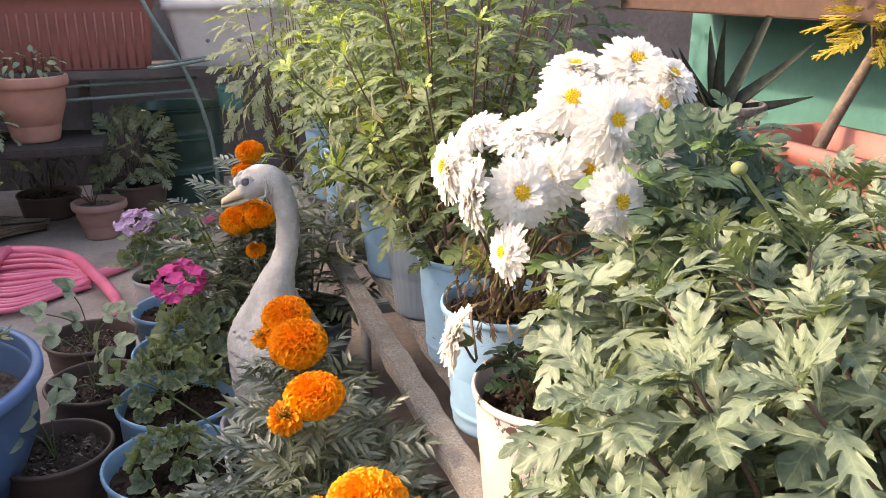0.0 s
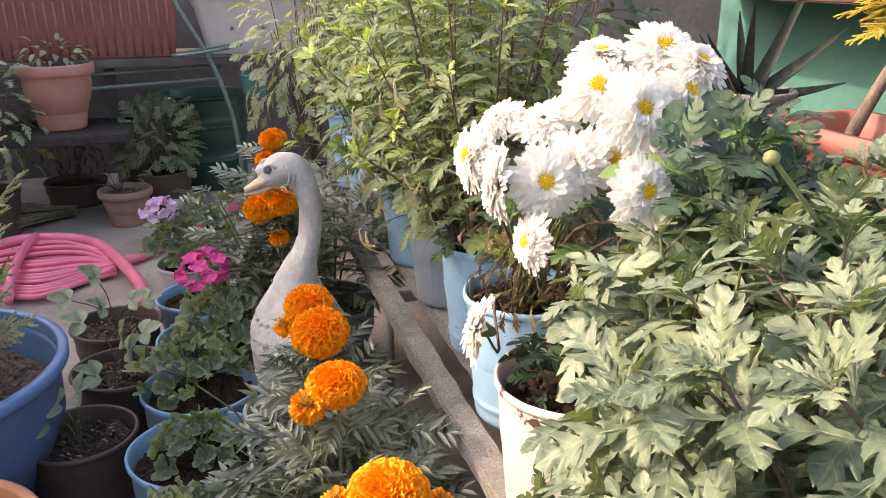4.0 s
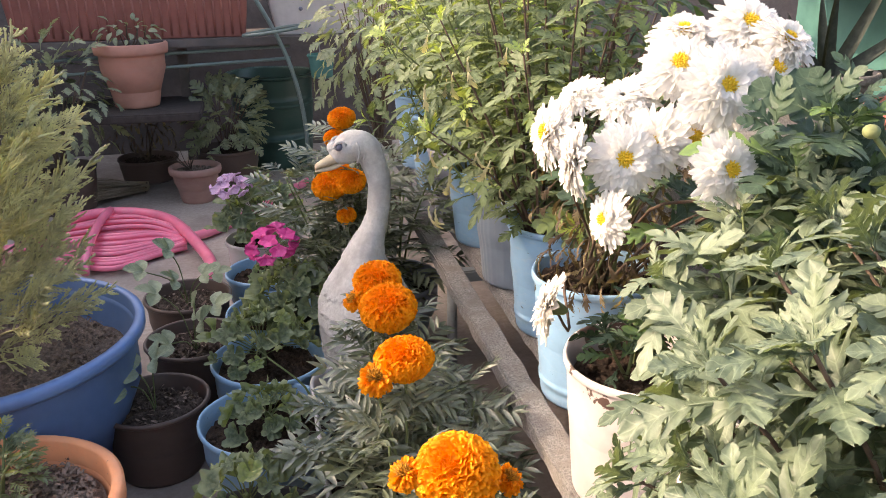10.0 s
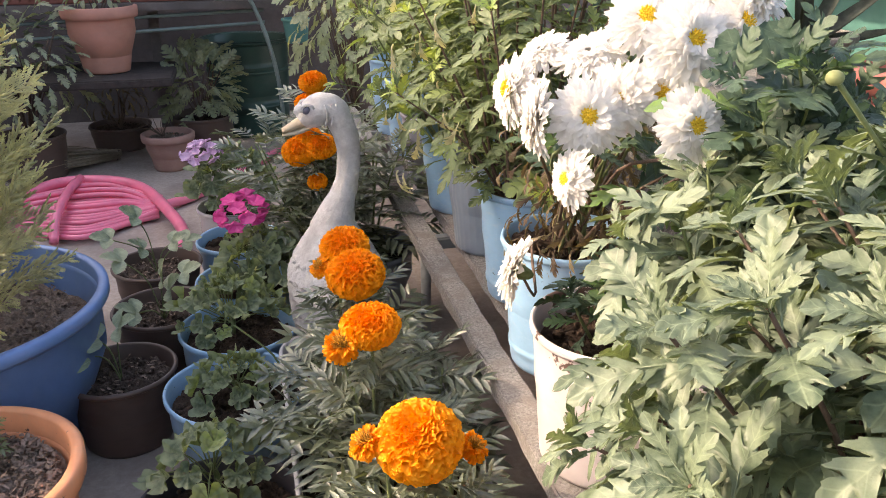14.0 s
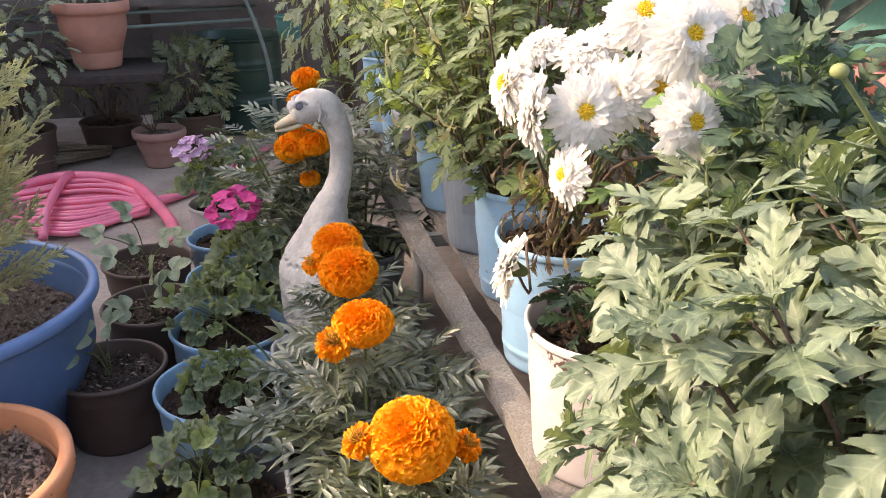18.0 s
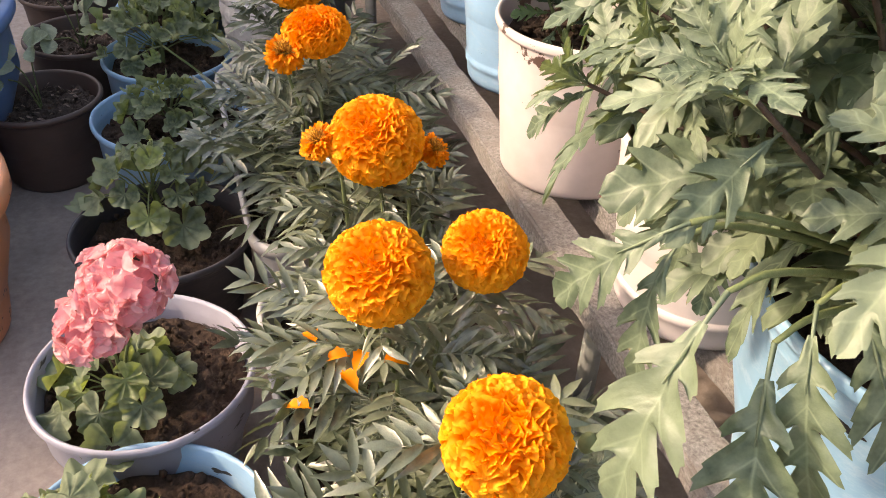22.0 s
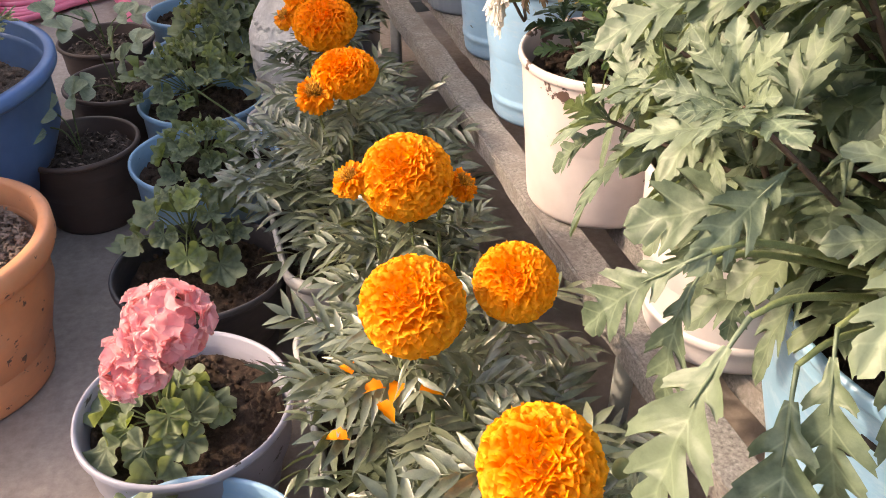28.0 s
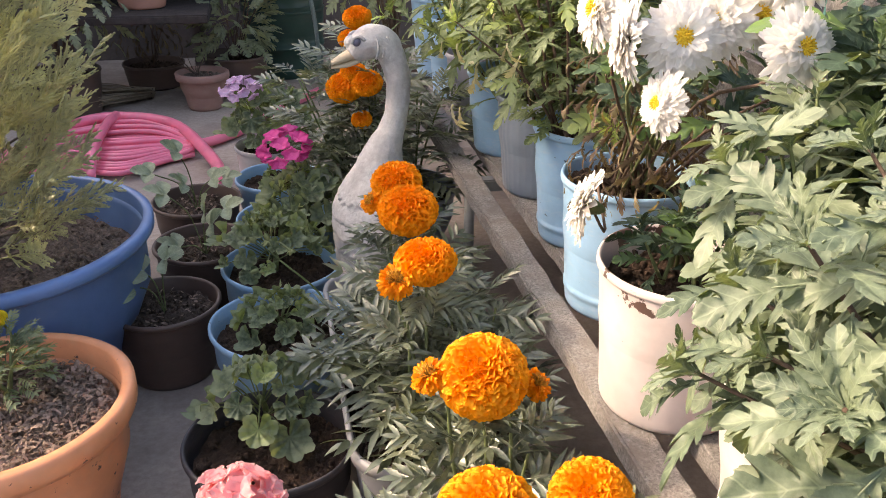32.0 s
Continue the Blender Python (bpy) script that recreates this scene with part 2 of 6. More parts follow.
M_STEEL = painted("dull_galvanised_pipe", (0.30, 0.31, 0.30), (0.14, 0.09, 0.06), 0.70, (0.24, 0.22, 0.2), rough=0.5)
M_HOSE = painted("pink_hose_plastic", (0.86, 0.195, 0.295), (0.66, 0.15, 0.22), 0.75, (0.78, 0.31, 0.39), rough=0.3, stretch=1)
M_GREENHOSE = painted("grey_green_hose", (0.13, 0.17, 0.155), (0.12, 0.14, 0.13), 0.75, (0.27, 0.3, 0.28))
M_GOOSE = rough_stuff("greyish_white_painted_cement", (0.50, 0.475, 0.455), (0.66, 0.635, 0.61), 120, 14, 0.9, 0.006, stain=(0.40, 0.375, 0.36), spec=0.12)
M_DARKWOOD = rough_stuff("dark_old_wood", (0.035, 0.028, 0.026), (0.07, 0.056, 0.05), 40, 6, 0.85, 0.003)
M_STRAW = rough_stuff("dry_straw", (0.22, 0.17, 0.12), (0.36, 0.29, 0.21), 50, 9, 0.9, 0.001)

L_MUM = leafy("chrysanthemum_leaf", (0.105, 0.140, 0.065), (0.185, 0.225, 0.110), vein=0.0009, bright=(0.20, 0.27, 0.06), through_light=0.3)
L_MUMSILVER = leafy("silvery_chrysanthemum_leaf", (0.040, 0.066, 0.036), (0.148, 0.184, 0.118), vein=0.0010, rough=0.48, sheen=0.5, through_light=0.20)
L_MUMYELLOW = leafy("yellow_green_chrysanthemum_leaf", (0.045, 0.070, 0.032), (0.152, 0.190, 0.098), vein=0.0008, bright=(0.26, 0.33, 0.11), through_light=0.28)
L_LIMETIP = leafy("lime_chrysanthemum_shoot", (0.21, 0.28, 0.08), (0.31, 0.38, 0.13), vein=0.0008, through_light=0.30)
L_PALE = leafy("pale_withered_leaf", (0.34, 0.31, 0.20), (0.52, 0.48, 0.34), rough=0.75, through_light=0.25)
# Chrysanthemum green lowered in colour, so the leaves carry their shade as paint.
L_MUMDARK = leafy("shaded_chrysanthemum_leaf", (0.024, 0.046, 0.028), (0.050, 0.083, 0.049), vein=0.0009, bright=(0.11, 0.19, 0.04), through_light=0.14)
L_GERANIUM = leafy("geranium_leaf", (0.062, 0.090, 0.055), (0.165, 0.195, 0.120), bright=(0.22, 0.28, 0.09), rough=0.62, zone=0.032)
L_MARIGOLD = leafy("marigold_leaf", (0.020, 0.036, 0.021), (0.150, 0.168, 0.108), vein=0.0, rough=0.30, sheen=1.0, through_light=0.18)
L_MUMLIME = leafy("bright_green_chrysanthemum_leaf", (0.055, 0.095, 0.040), (0.185, 0.235, 0.105), vein=0.0012, bright=(0.19, 0.27, 0.085), rough=0.34, sheen=0.7)
L_STRAWB = leafy("strawberry_leaf", (0.15, 0.19, 0.125), (0.26, 0.295, 0.205), vein=0.0012, through_light=0.2)
L_THUJA = leafy("thuja_spray", (0.16, 0.16, 0.085), (0.56, 0.54, 0.32), rough=0.30, sheen=0.9, through_light=0.28)
L_DRY = leafy("withered_leaf", (0.060, 0.042, 0.032), (0.135, 0.096, 0.070), rough=0.8, bright=(0.30, 0.24, 0.16))
L_BUSH = leafy("dusty_bush_leaf", (0.17, 0.195, 0.14), (0.27, 0.295, 0.205), rough=0.6)
L_AGAVE = leafy("agave_leaf", (0.026, 0.033, 0.028), (0.045, 0.054, 0.042), rough=0.7, sheen=0.2, through_light=0.04)
L_YELLOW = leafy("yellow_shrub_leaf", (0.30, 0.25, 0.04), (0.46, 0.38, 0.06))
M_STEM = rough_stuff("green_stem", (0.10, 0.13, 0.05), (0.18, 0.21, 0.09), 120, 20, 0.6, 0.001)
M_BROWNSTEM = rough_stuff("brown_stem", (0.075, 0.05, 0.035), (0.15, 0.10, 0.075), 120, 20, 0.8, 0.002)
M_BARK = rough_stuff("grey_brown_bark", (0.10, 0.07, 0.055), (0.22, 0.165, 0.135), 60, 12, 0.85, 0.005)
def marigold_petal(name, base, mid, tip):
    """Ruffled petal, yellower at the frilled edge; gap shading is painted as deep orange at its root."""
    m = petal_stuff(name, mid, tip, 0.28)
    nt = m.node_tree
    v = coords(nt)
    off = nt.nodes.new("ShaderNodeVectorMath")
    off.operation = "DISTANCE"
    off.inputs[1].default_value = (0, 0, 0.030)
    nt.links.new(v, off.inputs[0])
    reach = node(nt, "ShaderNodeMapRange", **{"From Min": 0.036, "From Max": 0.0455, "To Min": 1.0, "To Max": 0.0})
    nt.links.new(off.outputs["Value"], reach.inputs["Value"])
    b = nt.nodes["Principled BSDF"]
    old = b.inputs["Base Color"].links[0].from_socket
    # deeper colour towards the core paints the shade between petals
    col = mix(nt, reach.outputs["Result"], old, base)
    nt.links.new(col, b.inputs["Base Color"])
    return m


P_ORANGE = marigold_petal("marigold_petal", (0.86, 0.27, 0.006), (0.95, 0.375, 0.012), (0.98, 0.455, 0.022))
P_DEEP = marigold_petal("deep_orange_petal", (0.84, 0.23, 0.005), (0.93, 0.325, 0.008), (0.97, 0.40, 0.014))
P_SPENT = petal_stuff("spent_floret", (0.40, 0.17, 0.02), (0.82, 0.40, 0.04), 0.2)
P_WHITE = petal_stuff("white_petal", (0.87, 0.845, 0.81), (0.93, 0.91, 0.88), 0.52)
P_DISC = petal_stuff("yellow_floret", (0.78, 0.47, 0.03), (0.86, 0.64, 0.07), 0.1)
P_SALMON = petal_stuff("salmon_petal", (0.96, 0.42, 0.44), (0.98, 0.66, 0.66), 0.5)
P_MAGENTA = petal_stuff("magenta_petal", (0.70, 0.065, 0.30), (0.84, 0.15, 0.42), 0.3)
P_FUCHSIA = petal_stuff("crimson_pink_petal", (0.72, 0.008, 0.13), (0.85, 0.02, 0.23), 0.3)
P_LILAC = petal_stuff("lilac_petal", (0.70, 0.44, 0.66), (0.82, 0.62, 0.78), 0.3)
P_YELLOW = petal_stuff("yellow_petal", (0.75, 0.55, 0.02), (0.85, 0.66, 0.05), 0.2)
P_BUD = petal_stuff("green_bud", (0.18, 0.205, 0.085), (0.28, 0.30, 0.14), 0.15)
M_EYE = shader("dark_eye_paint", 0.4)[0]
M_EYE.node_tree.nodes["Principled BSDF"].inputs["Base Color"].default_value = (0.16, 0.15, 0.2, 1)
M_BEAK = rough_stuff("yellowed_beak_paint", (0.45, 0.36, 0.25), (0.58, 0.49, 0.36), 60, 20, 0.7, 0.001)


# ---- mesh tools ----
def mesh(name, verts, faces, mats, smooth=True, picks=None):
    me = bpy.data.meshes.new(name)
    me.from_pydata([tuple(v) for v in verts], [], faces)
    for m in mats if isinstance(mats, (list, tuple)) else [mats]:
        me.materials.append(m)
    if smooth:
        me.polygons.foreach_set("use_smooth", [True] * len(me.polygons))
    if picks:
        me.polygons.foreach_set("material_index", picks)
    me.update()
    return me


def part(name, data, parent, m=None, label=""):
    """One mesh object under a thing or a part."""
    ob = new(name, data)
    ob.parent = parent
    if m is not None:
        ob.matrix_basis = m
    return tagged(ob, label) if label else ob


def thing(name, at, label, category, group="", kind=""):
    ob = new(name)
    ob.empty_display_size = 0.05
    ob.location = at
    return tagged(ob, label, category, group, kind)


class Build:
    """Gathers vertices and faces of one mesh."""
    def __init__(self):
        self.v, self.f, self.k = [], [], []

    def add(self, verts, faces, m=None, k=0):
        n = len(self.v)
        self.v += [m @ Vector(v) for v in verts] if m is not None else [Vector(v) for v in verts]
        self.f += [tuple(i + n for i in f) for f in faces]
        self.k += [k] * len(faces)
        return self

    def done(self, name, mats, smooth=True):
        return mesh(name, self.v, self.f, mats, smooth, self.k if isinstance(mats, (list, tuple)) and len(mats) > 1 else None)


def grid_faces(rows, cols, wrap=False):
    out = []
    for i in range(rows - 1):
        for j in range(cols if wrap else cols - 1):
            a, b = i * cols + j, i * cols + (j + 1) % cols
            out.append((a, b, b + cols, a + cols))
    return out


def lathe(profile, seg=40, wob=0.0, flute=0.0, flutes=24, seed=0):
    """Turned body from (radius, height) pairs, slightly out of true."""
    verts = []
    for r, z in profile:
        for j in range(seg):
            a = 2 * math.pi * j / seg
            q = r * (1 + wob * noise.noise((math.cos(a) * 1.3 + seed, math.sin(a) * 1.3, z * 1.2)) + flute * math.cos(flutes * a))
            verts.append((q * math.cos(a), q * math.sin(a), z))
    return verts, grid_faces(len(profile), seg, True)


def tube(points, radii, seg=7, caps=True):
    """Round bar along points."""
    pts = [Vector(p) for p in points]
    if isinstance(radii, (int, float)):
        radii = [radii] * len(pts)
    verts, side = [], None
    for i, p in enumerate(pts):
        t = (pts[min(i + 1, len(pts) - 1)] - pts[max(i - 1, 0)]).normalized()
        if side is None:
            side = t.orthogonal().normalized()
        side = (side - t * side.dot(t)).normalized()
        other = t.cross(side)
        for j in range(seg):
            a = 2 * math.pi * j / seg
            verts.append(p + (side * math.cos(a) + other * math.sin(a)) * radii[i])
    faces = grid_faces(len(pts), seg, True)
    if caps:
        faces.append(tuple(reversed(range(seg))))
        faces.append(tuple(range(len(verts) - seg, len(verts))))
    return verts, faces


def smooth_path(points, n):
    """n points on a smooth curve through the given points."""
    p = [Vector(q) for q in points]
    p = [2 * p[0] - p[1]] + p + [2 * p[-1] - p[-2]]
    out = []
    spans = len(p) - 3
    for i in range(n):
        u = i / (n - 1) * spans
        k = min(int(u), spans - 1)
        t = u - k
        a, b, c, d = p[k:k + 4]
        out.append(0.5 * ((2 * b) + (c - a) * t + (2 * a - 5 * b + 4 * c - d) * t * t + (3 * b - a - 3 * c + d) * t ** 3))
    return out


def ball(r, seg=10, rings=6, squash=1.0):
    verts = [(r * math.sin(math.pi * i / rings) * math.cos(2 * math.pi * j / seg), r * math.sin(math.pi * i / rings) * math.sin(2 * math.pi * j / seg),
              r * squash * math.cos(math.pi * i / rings)) for i in range(rings + 1) for j in range(seg)]
    return verts, [tuple(reversed(f)) for f in grid_faces(rings + 1, seg, True)]


def rough_box(sx, sy, sz, nx=2, ny=2, nz=2, jitter=0.0, bevel=0.004, seed=0):
    """Box with bevelled, slightly worn edges; origin at the middle of its base."""
    bm = bmesh.new()
    bmesh.ops.create_cube(bm, size=1.0)
    bmesh.ops.scale(bm, vec=(sx, sy, sz), verts=bm.verts)
    cuts = [(max(0, n - 1), ax) for n, ax in ((nx, 0), (ny, 1), (nz, 2))]
    for c, ax in cuts:
        if c:
            es = [e for e in bm.edges if abs((e.verts[0].co - e.verts[1].co).normalized()[ax]) > 0.99]
            bmesh.ops.subdivide_edges(bm, edges=es, cuts=c, use_grid_fill=True)
    sharp = [e for e in bm.edges if len(e.link_faces) == 2 and e.calc_face_angle(0) > 0.5]
    if bevel:
        bmesh.ops.bevel(bm, geom=sharp, offset=bevel, segments=2, affect="EDGES")
    for v in bm.verts:
        v.co.z += sz / 2
        if jitter:
            n = noise.noise_vector(v.co * 18 + Vector((seed, 0, 0)))
            v.co += n * jitter
    out = [v.co.copy() for v in bm.verts], [tuple(v.index for v in f.verts) for f in bm.faces]
    bm.free()
    return out


def aim(at, along, up=(0, 0, 1), size=1.0, roll=0.0):
    """Pose with local y along a direction and local z as near up as can be."""
    y = Vector(along).normalized()
    u = Vector(up)
    x = y.cross(u)
    x = x.normalized() if x.length > 1e-4 else y.orthogonal().normalized()
    z = x.cross(y)
    m = Matrix((x, y, z)).transposed().to_4x4()
    return Matrix.Translation(at) @ m @ pose(0, 0, 0, 0, roll, 0) @ Matrix.Scale(size, 4)


def axis(at, normal, size=1.0, spin=0.0):
    """Pose with local z along a direction."""
    return Matrix.Translation(at) @ Vector(normal).to_track_quat("Z", "Y").to_matrix().to_4x4() @ pose(0, 0, 0, 0, 0, spin) @ Matrix.Scale(size, 4)


# ---- leaves: every one lies along local y, face up, petiole at the origin ----
# half outline of a chrysanthemum leaf: midrib height, edge x, edge y, as parts of its length
OUTLINE = ((.16, .012, .16), (.20, .035, .22), (.25, .055, .29), (.28, .11, .31), (.30, .155, .335), (.32, .185, .365), (.335, .165, .385), (.35, .17, .41), (.37, .09, .40), (.39, .045, .40),
           (.42, .08, .43), (.45, .18, .475), (.475, .24, .51), (.49, .225, .53), (.505, .285, .57), (.52, .265, .59), (.535, .28, .63), (.56, .21, .62), (.58, .115, .605), (.61, .05, .60),
           (.64, .09, .64), (.67, .17, .69), (.69, .215, .725), (.705, .20, .745), (.72, .235, .79), (.74, .195, .80), (.77, .105, .785), (.80, .055, .80), (.84, .12, .85), (.87, .14, .885),
           (.90, .11, .91), (.94, .105, .955), (1.0, .003, 1.02))


PLAIN = (-1, 0, 1)
FINE, COARSE = (-1, -0.62, -0.3, 0, 0.3, 0.62, 1), (-1, -0.45, 0, 0.45, 1)


def lobed_leaf(rng, length=0.085, width=0.8, droop=0.5, fold=0.35, swirl=0.0, across=FINE):
    verts = []
    rows = list(OUTLINE) if across is not PLAIN else list(OUTLINE)[::2]
    twist = [rng.uniform(0.85, 1.15) for _ in range(2)]
    for i, (my, ex, ey) in enumerate(rows):
        for side in across:
            w = abs(side)
            k = twist[side > 0]
            x = (side * (ex * 0.92 + 0.018) * k * width * 1.28) * length
            y = (my + (ey + 0.42 * max(0.0, ex - 0.07) - my) * w) * length
            s = y / length
            q = abs(x) / length
            z = (-0.5 * droop * s * s + 0.16 * droop * s) * length + (fold * q - 2.6 * (fold + 0.15) * q * q) * length + swirl * x * s
            z += 0.022 * length * math.sin(9 * s + 5 * side + k * 9) * w + rng.uniform(-1, 1) * 0.004 * length + 0.010 * length * math.cos(s * 31) * (1 - w)
            verts.append((x, y, z))
    b = Build().add(verts, [tuple(reversed(f)) for f in grid_faces(len(rows), len(across))])
    for f in range(len(b.f)):
        b.f[f] = tuple(reversed(b.f[f]))
    b.add(*tube([(0, 0, 0), (0, length * 0.12, 0.001), (0, length * 0.45, 0.0004)], [0.0013, 0.0011, 0.0005], 5))
    return b


def plain_leaf(rng, length=0.05, width=0.03, droop=0.4, fold=0.3, n=8, teeth=0.0):
    verts = []
    for i in range(n):
        s = i / (n - 1)
        env = math.sin(math.pi * (0.04 + 0.96 * s) ** 0.85) ** 0.8
        for side in (-1, 0, 1):
            x = side * width * 0.5 * max(env, 0.02) * (1 + (teeth if i % 2 else -teeth) * abs(side))
            verts.append((x, length * (0.12 + 0.88 * s) * (1 if side == 0 else 1.0), fold * abs(x) - droop * length * s * s * 0.5 + rng.uniform(-1, 1) * 0.01 * length))
    return Build().add(verts, grid_faces(n, 3)).add(*tube([(0, 0, 0), (0, length * 0.2, 0)], [0.0009, 0.0007], 4))


def round_leaf(rng, radius=0.032, scallops=9, cup=0.25, ripple=0.10):
    """Geranium leaf: scalloped, pleated disc with a notch at the stalk."""
    seg, rings = 85, 4
    wild = rng.uniform(0, 6)
    verts = [(0, 0, 0)]
    for i in range(1, rings + 1):
        q = i / rings
        for j in range(seg):
            a = radians(-78) + radians(336) * j / (seg - 1)
            edge = 1 + (0.24 * abs(math.sin(3.0 * (a + 1.36))) ** 0.6 + 0.045 * abs(math.sin(10.5 * (a + 1.36)))) * q - 0.12 * q
            edge *= 0.62 + 0.38 * min(1.0, min(j, seg - 1 - j) / 7) ** 0.5
            r = radius * q * edge
            z = cup * radius * q * q + ripple * radius * q * math.cos(scallops * (a + 1.3)) * 0.55 + 0.30 * radius * q * q * math.sin(2 * a + wild) + 0.20 * radius * q ** 3 * math.sin(5 * a + 2 * wild) + rng.uniform(-1, 1) * 0.014 * radius
            verts.append((r * math.cos(a), r * math.sin(a) + radius * 0.1, z))
    faces = [(0, 1 + j, 2 + j) for j in range(seg - 1)]
    for i in range(rings - 1):
        for j in range(seg - 1):
            a = 1 + i * seg + j
            faces.append((a, a + seg, a + seg + 1, a + 1))
    return Build().add(verts, faces)


def pinnate_leaf(rng, length=0.10, pairs=6, leaflet=0.036, width=0.0102):
    """Marigold leaf: narrow toothed leaflets in pairs along an arching stalk."""
    def spine(s):
        return Vector((0, length * s, 0.14 * length * s - 0.36 * length * s * s))
    b = Build()
    b.add(*tube([spine(i / 6) for i in range(7)], [0.0012 - 0.00012 * i for i in range(7)], 5))
    items = [(0.24 + 0.70 * k / (pairs - 1), side) for k in range(pairs) for side in (-1, 1)] + [(0.97, 0)]
    for s, side in items:
        p = spine(s)
        size = leaflet * (0.55 + 0.75 * math.sin(math.pi * (0.15 + 0.72 * s))) * rng.uniform(0.88, 1.1)
        along = Vector((side * 1.0, (0.95 if side else 1.0) + rng.uniform(-0.2, 0.25), -0.10 + rng.uniform(-0.32, 0.22)))
        verts = []
        n = 9
        for i in range(n):
            q = i / (n - 1)
            env = math.sin(math.pi * (0.04 + 0.955 * q) ** 0.82)
            for e in (-1, 0, 1):
                x = e * width * 0.5 * max(env, 0.04) * (1.05 if i % 2 else 0.94)
                verts.append((x, size * q, 0.32 * abs(x) - 0.20 * size * q * q))
        b.add(verts, grid_faces(n, 3), aim(p, along, roll=rng.uniform(-38, 38)))
    return b


def trefoil_leaf(rng, size=0.050):
    """Strawberry leaf: three broad toothed leaflets, folded along the midrib."""
    b = Build()
    for turn, k in ((-78, 0.92), (0, 1.0), (78, 0.92)):
        verts = []
        for i in range(13):
            q = i / 12
            half = 0.36 * size * math.sin(math.pi * (0.03 + 0.90 * q ** 1.15)) ** 0.72 * (1.06 if i % 2 else 0.95)
            for e in (-1, -0.5, 0, 0.5, 1):
                verts.append((e * half, size * q - 0.05 * size * e * e, 0.42 * abs(e) * half - 0.16 * size * q * q + 0.012 * size * math.sin(q * 22) * abs(e)))
        b.add(verts, grid_faces(13, 5), pose(0, size * 0.04, 0, rng.uniform(4, 18), rng.uniform(-8, 8), turn) @ Matrix.Scale(k, 4))
    return b


def thuja_spray(rng, length=0.15):
    """Open fan of thin scale-leaved twigs, three orders deep, tips turned up."""
    b = Build()
    main = smooth_path([(0, 0, 0), (0.006, length * 0.5, 0.0), (rng.uniform(-0.02, 0.02), length, 0.03)], 11)
    b.add(*tube(main, [0.0016 - 0.00008 * i for i in range(11)], 4))
    for i in range(2, 11):
        for side in (-1, 1):
            if rng.random() < 0.10:
                continue
            ln = length * 0.48 * (1 - i / 16) * rng.uniform(0.6, 1.2)
            d = Vector((side * 0.7, 0.9, rng.uniform(-0.3, 0.5))).normalized()
            p = main[i]
            tip = p + d * ln + Vector((0, ln * 0.22, ln * 0.16))
            b.add(*tube([p, p + d * ln * 0.55, tip], [0.0017, 0.0017, 0.0008], 4, False))
            for k in range(6):
                q = p.lerp(tip, 0.16 + 0.14 * k)
                for s2 in (-1, 1):
                    d2 = (d + Vector((s2 * 0.55, 0.15, rng.uniform(-0.3, 0.5)))).normalized()
                    e = q + d2 * ln * rng.uniform(0.20, 0.40) * (1.15 - 0.12 * k)
                    b.add(*tube([q, e], [0.0017, 0.0010], 4, False))
    return b


def curled_leaf(rng, length=0.05):
    p = lobed_leaf(rng, length, 0.6, 0.6, -0.5, 0.0, PLAIN)
    for v in p.v:
        a = v.y / length * 1.7
        v.x *= 0.75 + 0.2 * math.sin(v.y * 200)
        v.y, v.z = length * 0.62 * math.sin(a), v.z * 1.6 - length * 0.45 * (1 - math.cos(a))
    return p


MUM_LEAVES = [lobed_leaf(R, 0.090, w, d, f, q) for w, d, f, q in ((0.66, 0.8, 0.35, 0.3), (0.56, 1.2, 0.45, -0.3), (0.70, 0.5, 0.3, 0.4), (0.52, 1.6, 0.25, 0.1), (0.62, 1.0, 0.6, -0.4), (0.50, 0.9, 0.4, 0.5))]
MUM_NARROW = [lobed_leaf(R, 0.085, w, d, f, q, COARSE) for w, d, f, q in ((0.60, 0.7, 0.35, 0.3), (0.46, 1.2, 0.45, -0.3), (0.64, 0.5, 0.4, 0.4), (0.50, 1.5, 0.25, 0))]
MUM_FAR = [lobed_leaf(R, 0.090, w, d, f, q, PLAIN) for w, d, f, q in ((0.66, 0.8, 0.35, 0.3), (0.56, 1.2, 0.45, -0.3), (0.70, 0.5, 0.3, 0.4), (0.52, 1.6, 0.25, 0.1))]
MUM_BROAD = [lobed_leaf(R, 0.090, w, d, f, q, COARSE) for w, d, f, q in ((0.88, 0.6, 0.30, 0.2), (0.78, 1.0, 0.40, -0.3), (0.92, 0.4, 0.25, 0.3), (0.74, 1.3, 0.3, 0.1))]
MUM_MID = [lobed_leaf(R, 0.090, w, d, f, q, COARSE) for w, d, f, q in ((0.66, 0.8, 0.35, 0.3), (0.56, 1.2, 0.45, -0.3), (0.70, 0.5, 0.3, 0.4), (0.52, 1.6, 0.25, 0.1), (0.62, 1.0, 0.6, -0.4))]
GER_LEAVES = [round_leaf(R, 0.032, 9, c, r) for c, r in ((0.35, 0.19), (0.15, 0.24), (0.5, 0.18), (-0.25, 0.22), (0.6, 0.17))]
MAR_LEAVES = [pinnate_leaf(R, ln * 1.15, p, 0.046, 0.0114) for ln, p in ((0.095, 5), (0.105, 6), (0.088, 5), (0.075, 5), (0.098, 5), (0.082, 4))]
DRY_LEAVES = [curled_leaf(R, 0.05) for _ in range(3)]
THUJA = [thuja_spray(R) for _ in range(4)]
TREFOILS = [trefoil_leaf(R) for _ in range(3)]
SIMPLE = [plain_leaf(R, 0.06, 0.032, d, 0.3) for d in (0.3, 0.6, 0.9)]


def leaf_set(builds, name, mat):
    return [mesh(name, b.v, b.f, mat) for b in builds]


